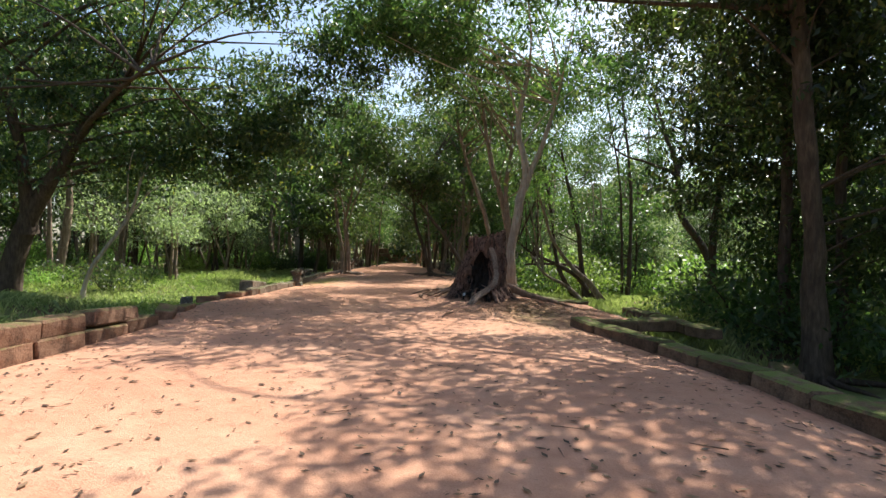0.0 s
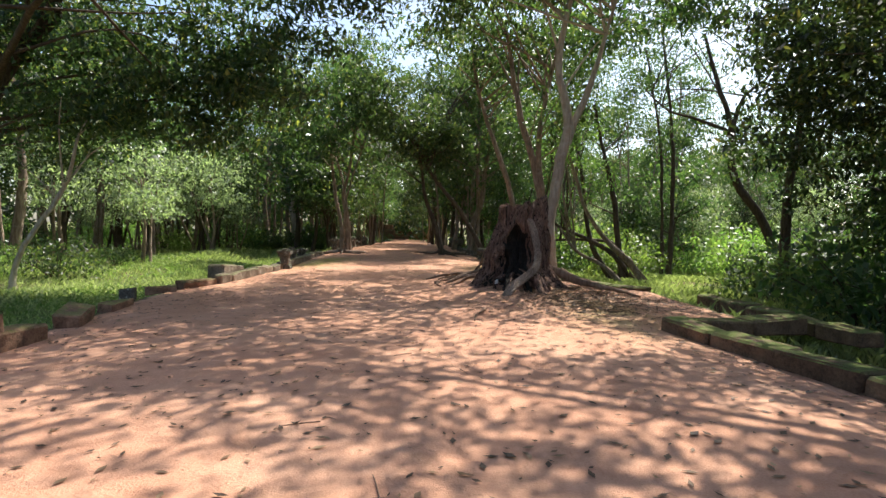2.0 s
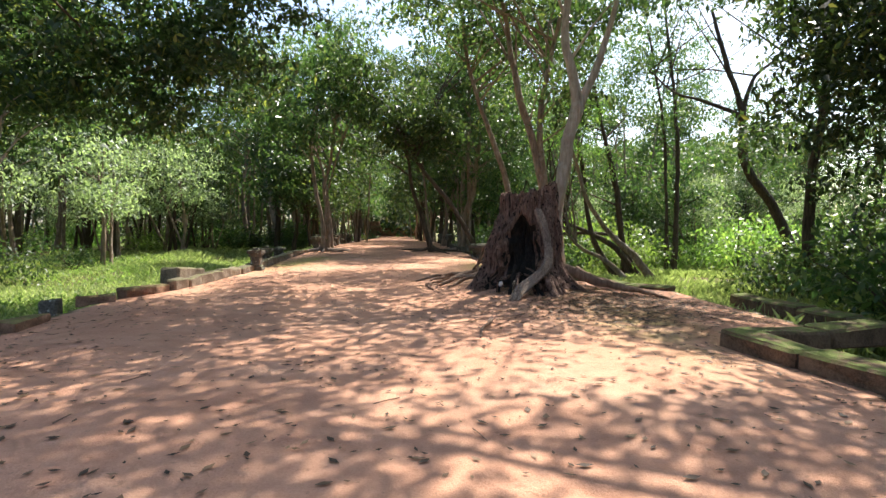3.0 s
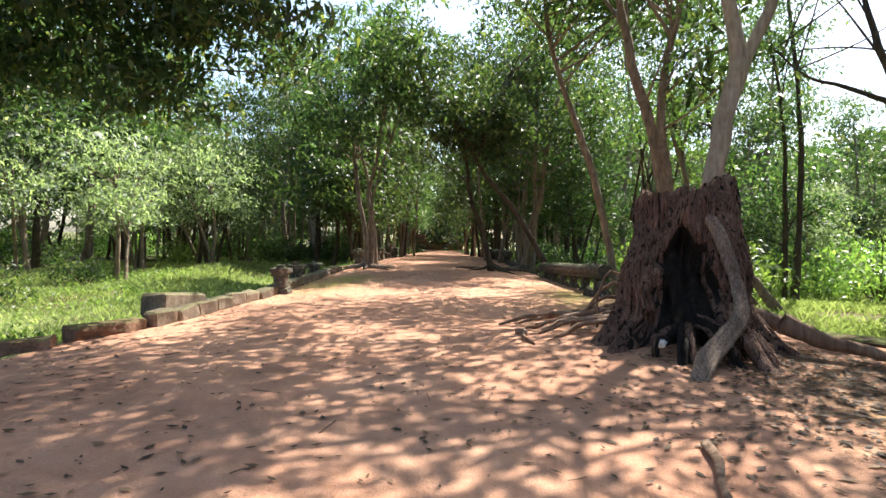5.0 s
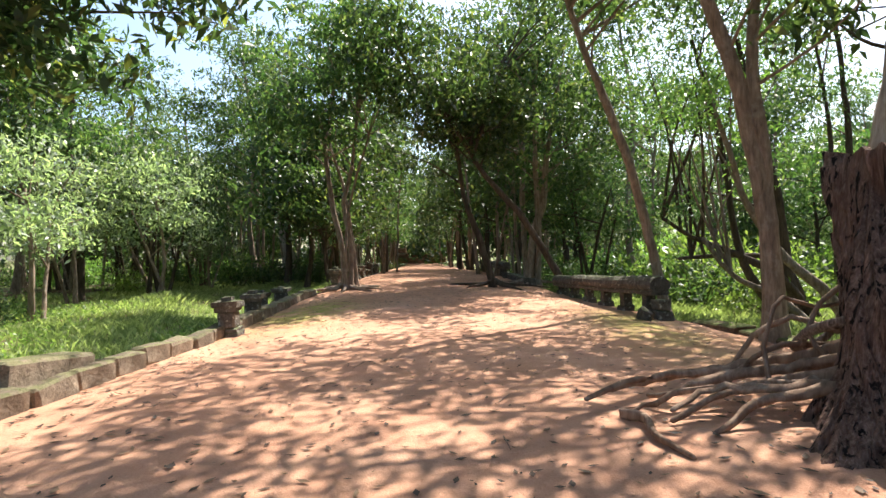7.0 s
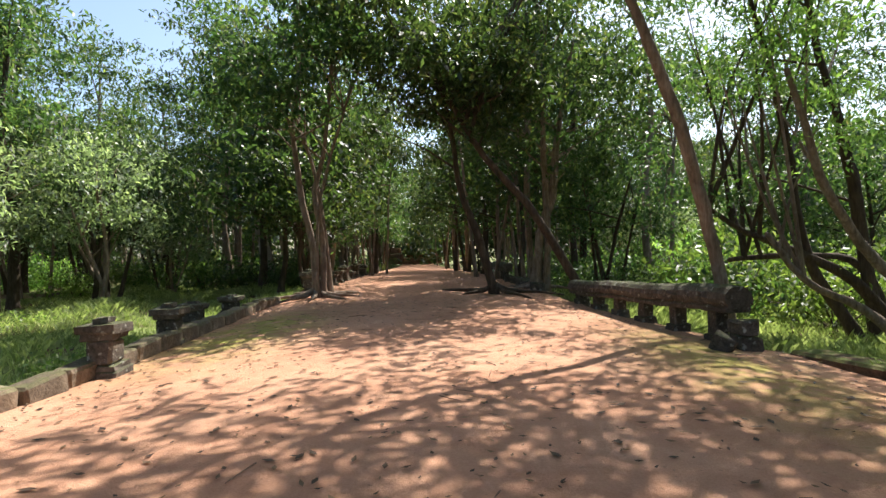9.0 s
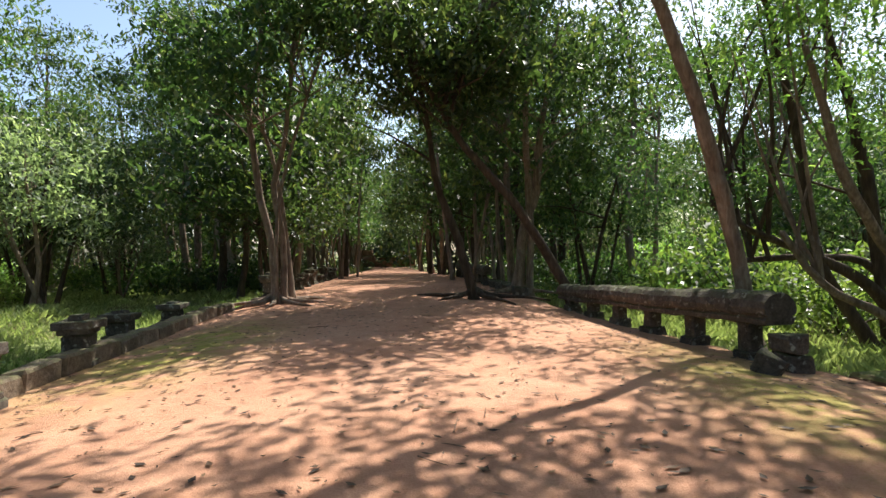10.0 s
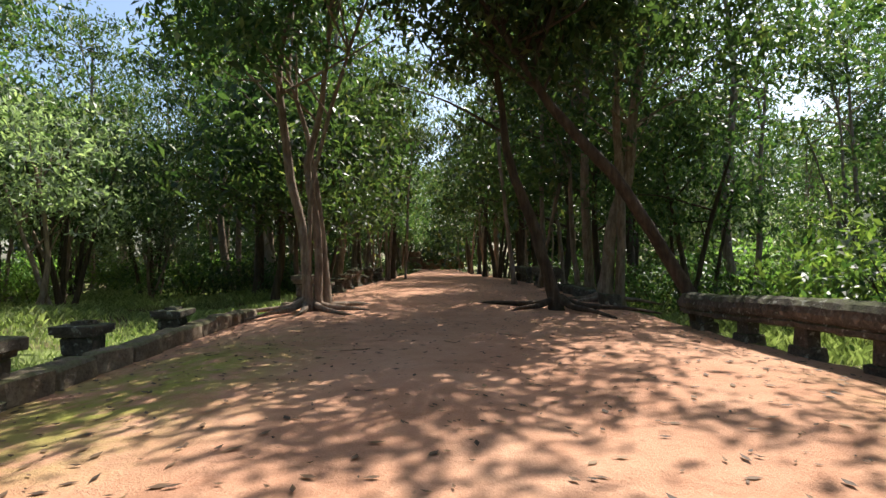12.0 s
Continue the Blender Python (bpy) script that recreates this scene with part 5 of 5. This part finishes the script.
# dead leaves on the sand, thicker towards the edges
n = 34000
x, y = gg.uniform(0, 13, n), gg.uniform(0.5, 46, n)
x[:5000], y[:5000] = 10.2 + gg.normal(0, 1.2, 5000), 14.9 + gg.normal(0, 1.1, 5000)
ins = np.minimum(x - left_edge(y), right_edge(y) - x)
near_stump = np.exp(-((x - 10) ** 2 + (y - 15) ** 2) / 5)
keep = (ins > -0.8) & (gg.uniform(0, 1, n) < 0.38 + 0.5 * np.exp(-np.clip(ins, 0, 9) / 0.8) + 0.6 * near_stump)
x, y = x[keep], y[keep]
n = len(x)
a = gg.uniform(0, 6.28, n)
L = 0.02 + 0.042 * gg.uniform(0, 1, n) ** 1.6
w = L * gg.uniform(0.28, 0.5, n)
z = ground_z(x, y) + 0.008
ux, uy = np.cos(a), np.sin(a)
curl = gg.uniform(0.0, 0.011, n)
V = np.stack((np.stack((x - ux * L, y - uy * L, z + curl), 1), np.stack((x + uy * w, y - ux * w, z + curl * 0.6), 1), np.stack((x, y, z), 1),
              np.stack((x - uy * w, y + ux * w, z + curl * 0.9), 1), np.stack((x + ux * L, y + uy * L, z + curl * 1.2), 1)), 1).reshape(-1, 3)
b = np.arange(n)[:, None] * 5
F = np.concatenate((b + np.array((0, 1, 2)), b + np.array((0, 2, 3)), b + np.array((1, 4, 2)), b + np.array((2, 4, 3))))
tagged(new("fallen_leaves", mesh_of("fallen_leaves", V, F, M_DEAD)), "curled brown dead leaves scattered on red sand", "leaves", kind="stuff")
# twigs
specs = []
for _ in range(90):
    y0 = gg.uniform(4, 34)
    x0 = gg.uniform(float(left_edge(y0)) + 0.2, float(right_edge(y0)) - 0.2)
    a, L = gg.uniform(0, 6.28), gg.uniform(0.08, 0.3)
    p = [(x0 + math.cos(a) * L * t, y0 + math.sin(a) * L * t + gg.normal(0, 0.01), gz(x0, y0) + 0.01) for t in (0, 0.5, 1)]
    specs.append(dict(line=smooth_line(p, 0.1), r0=0.006, r1=0.003, sides=4, seed=int(gg.integers(1e6))))
tagged(new("twigs", tubes_mesh("twigs", specs, M_ROOT)), "thin dry twigs scattered on the sand", "twigs", kind="stuff")
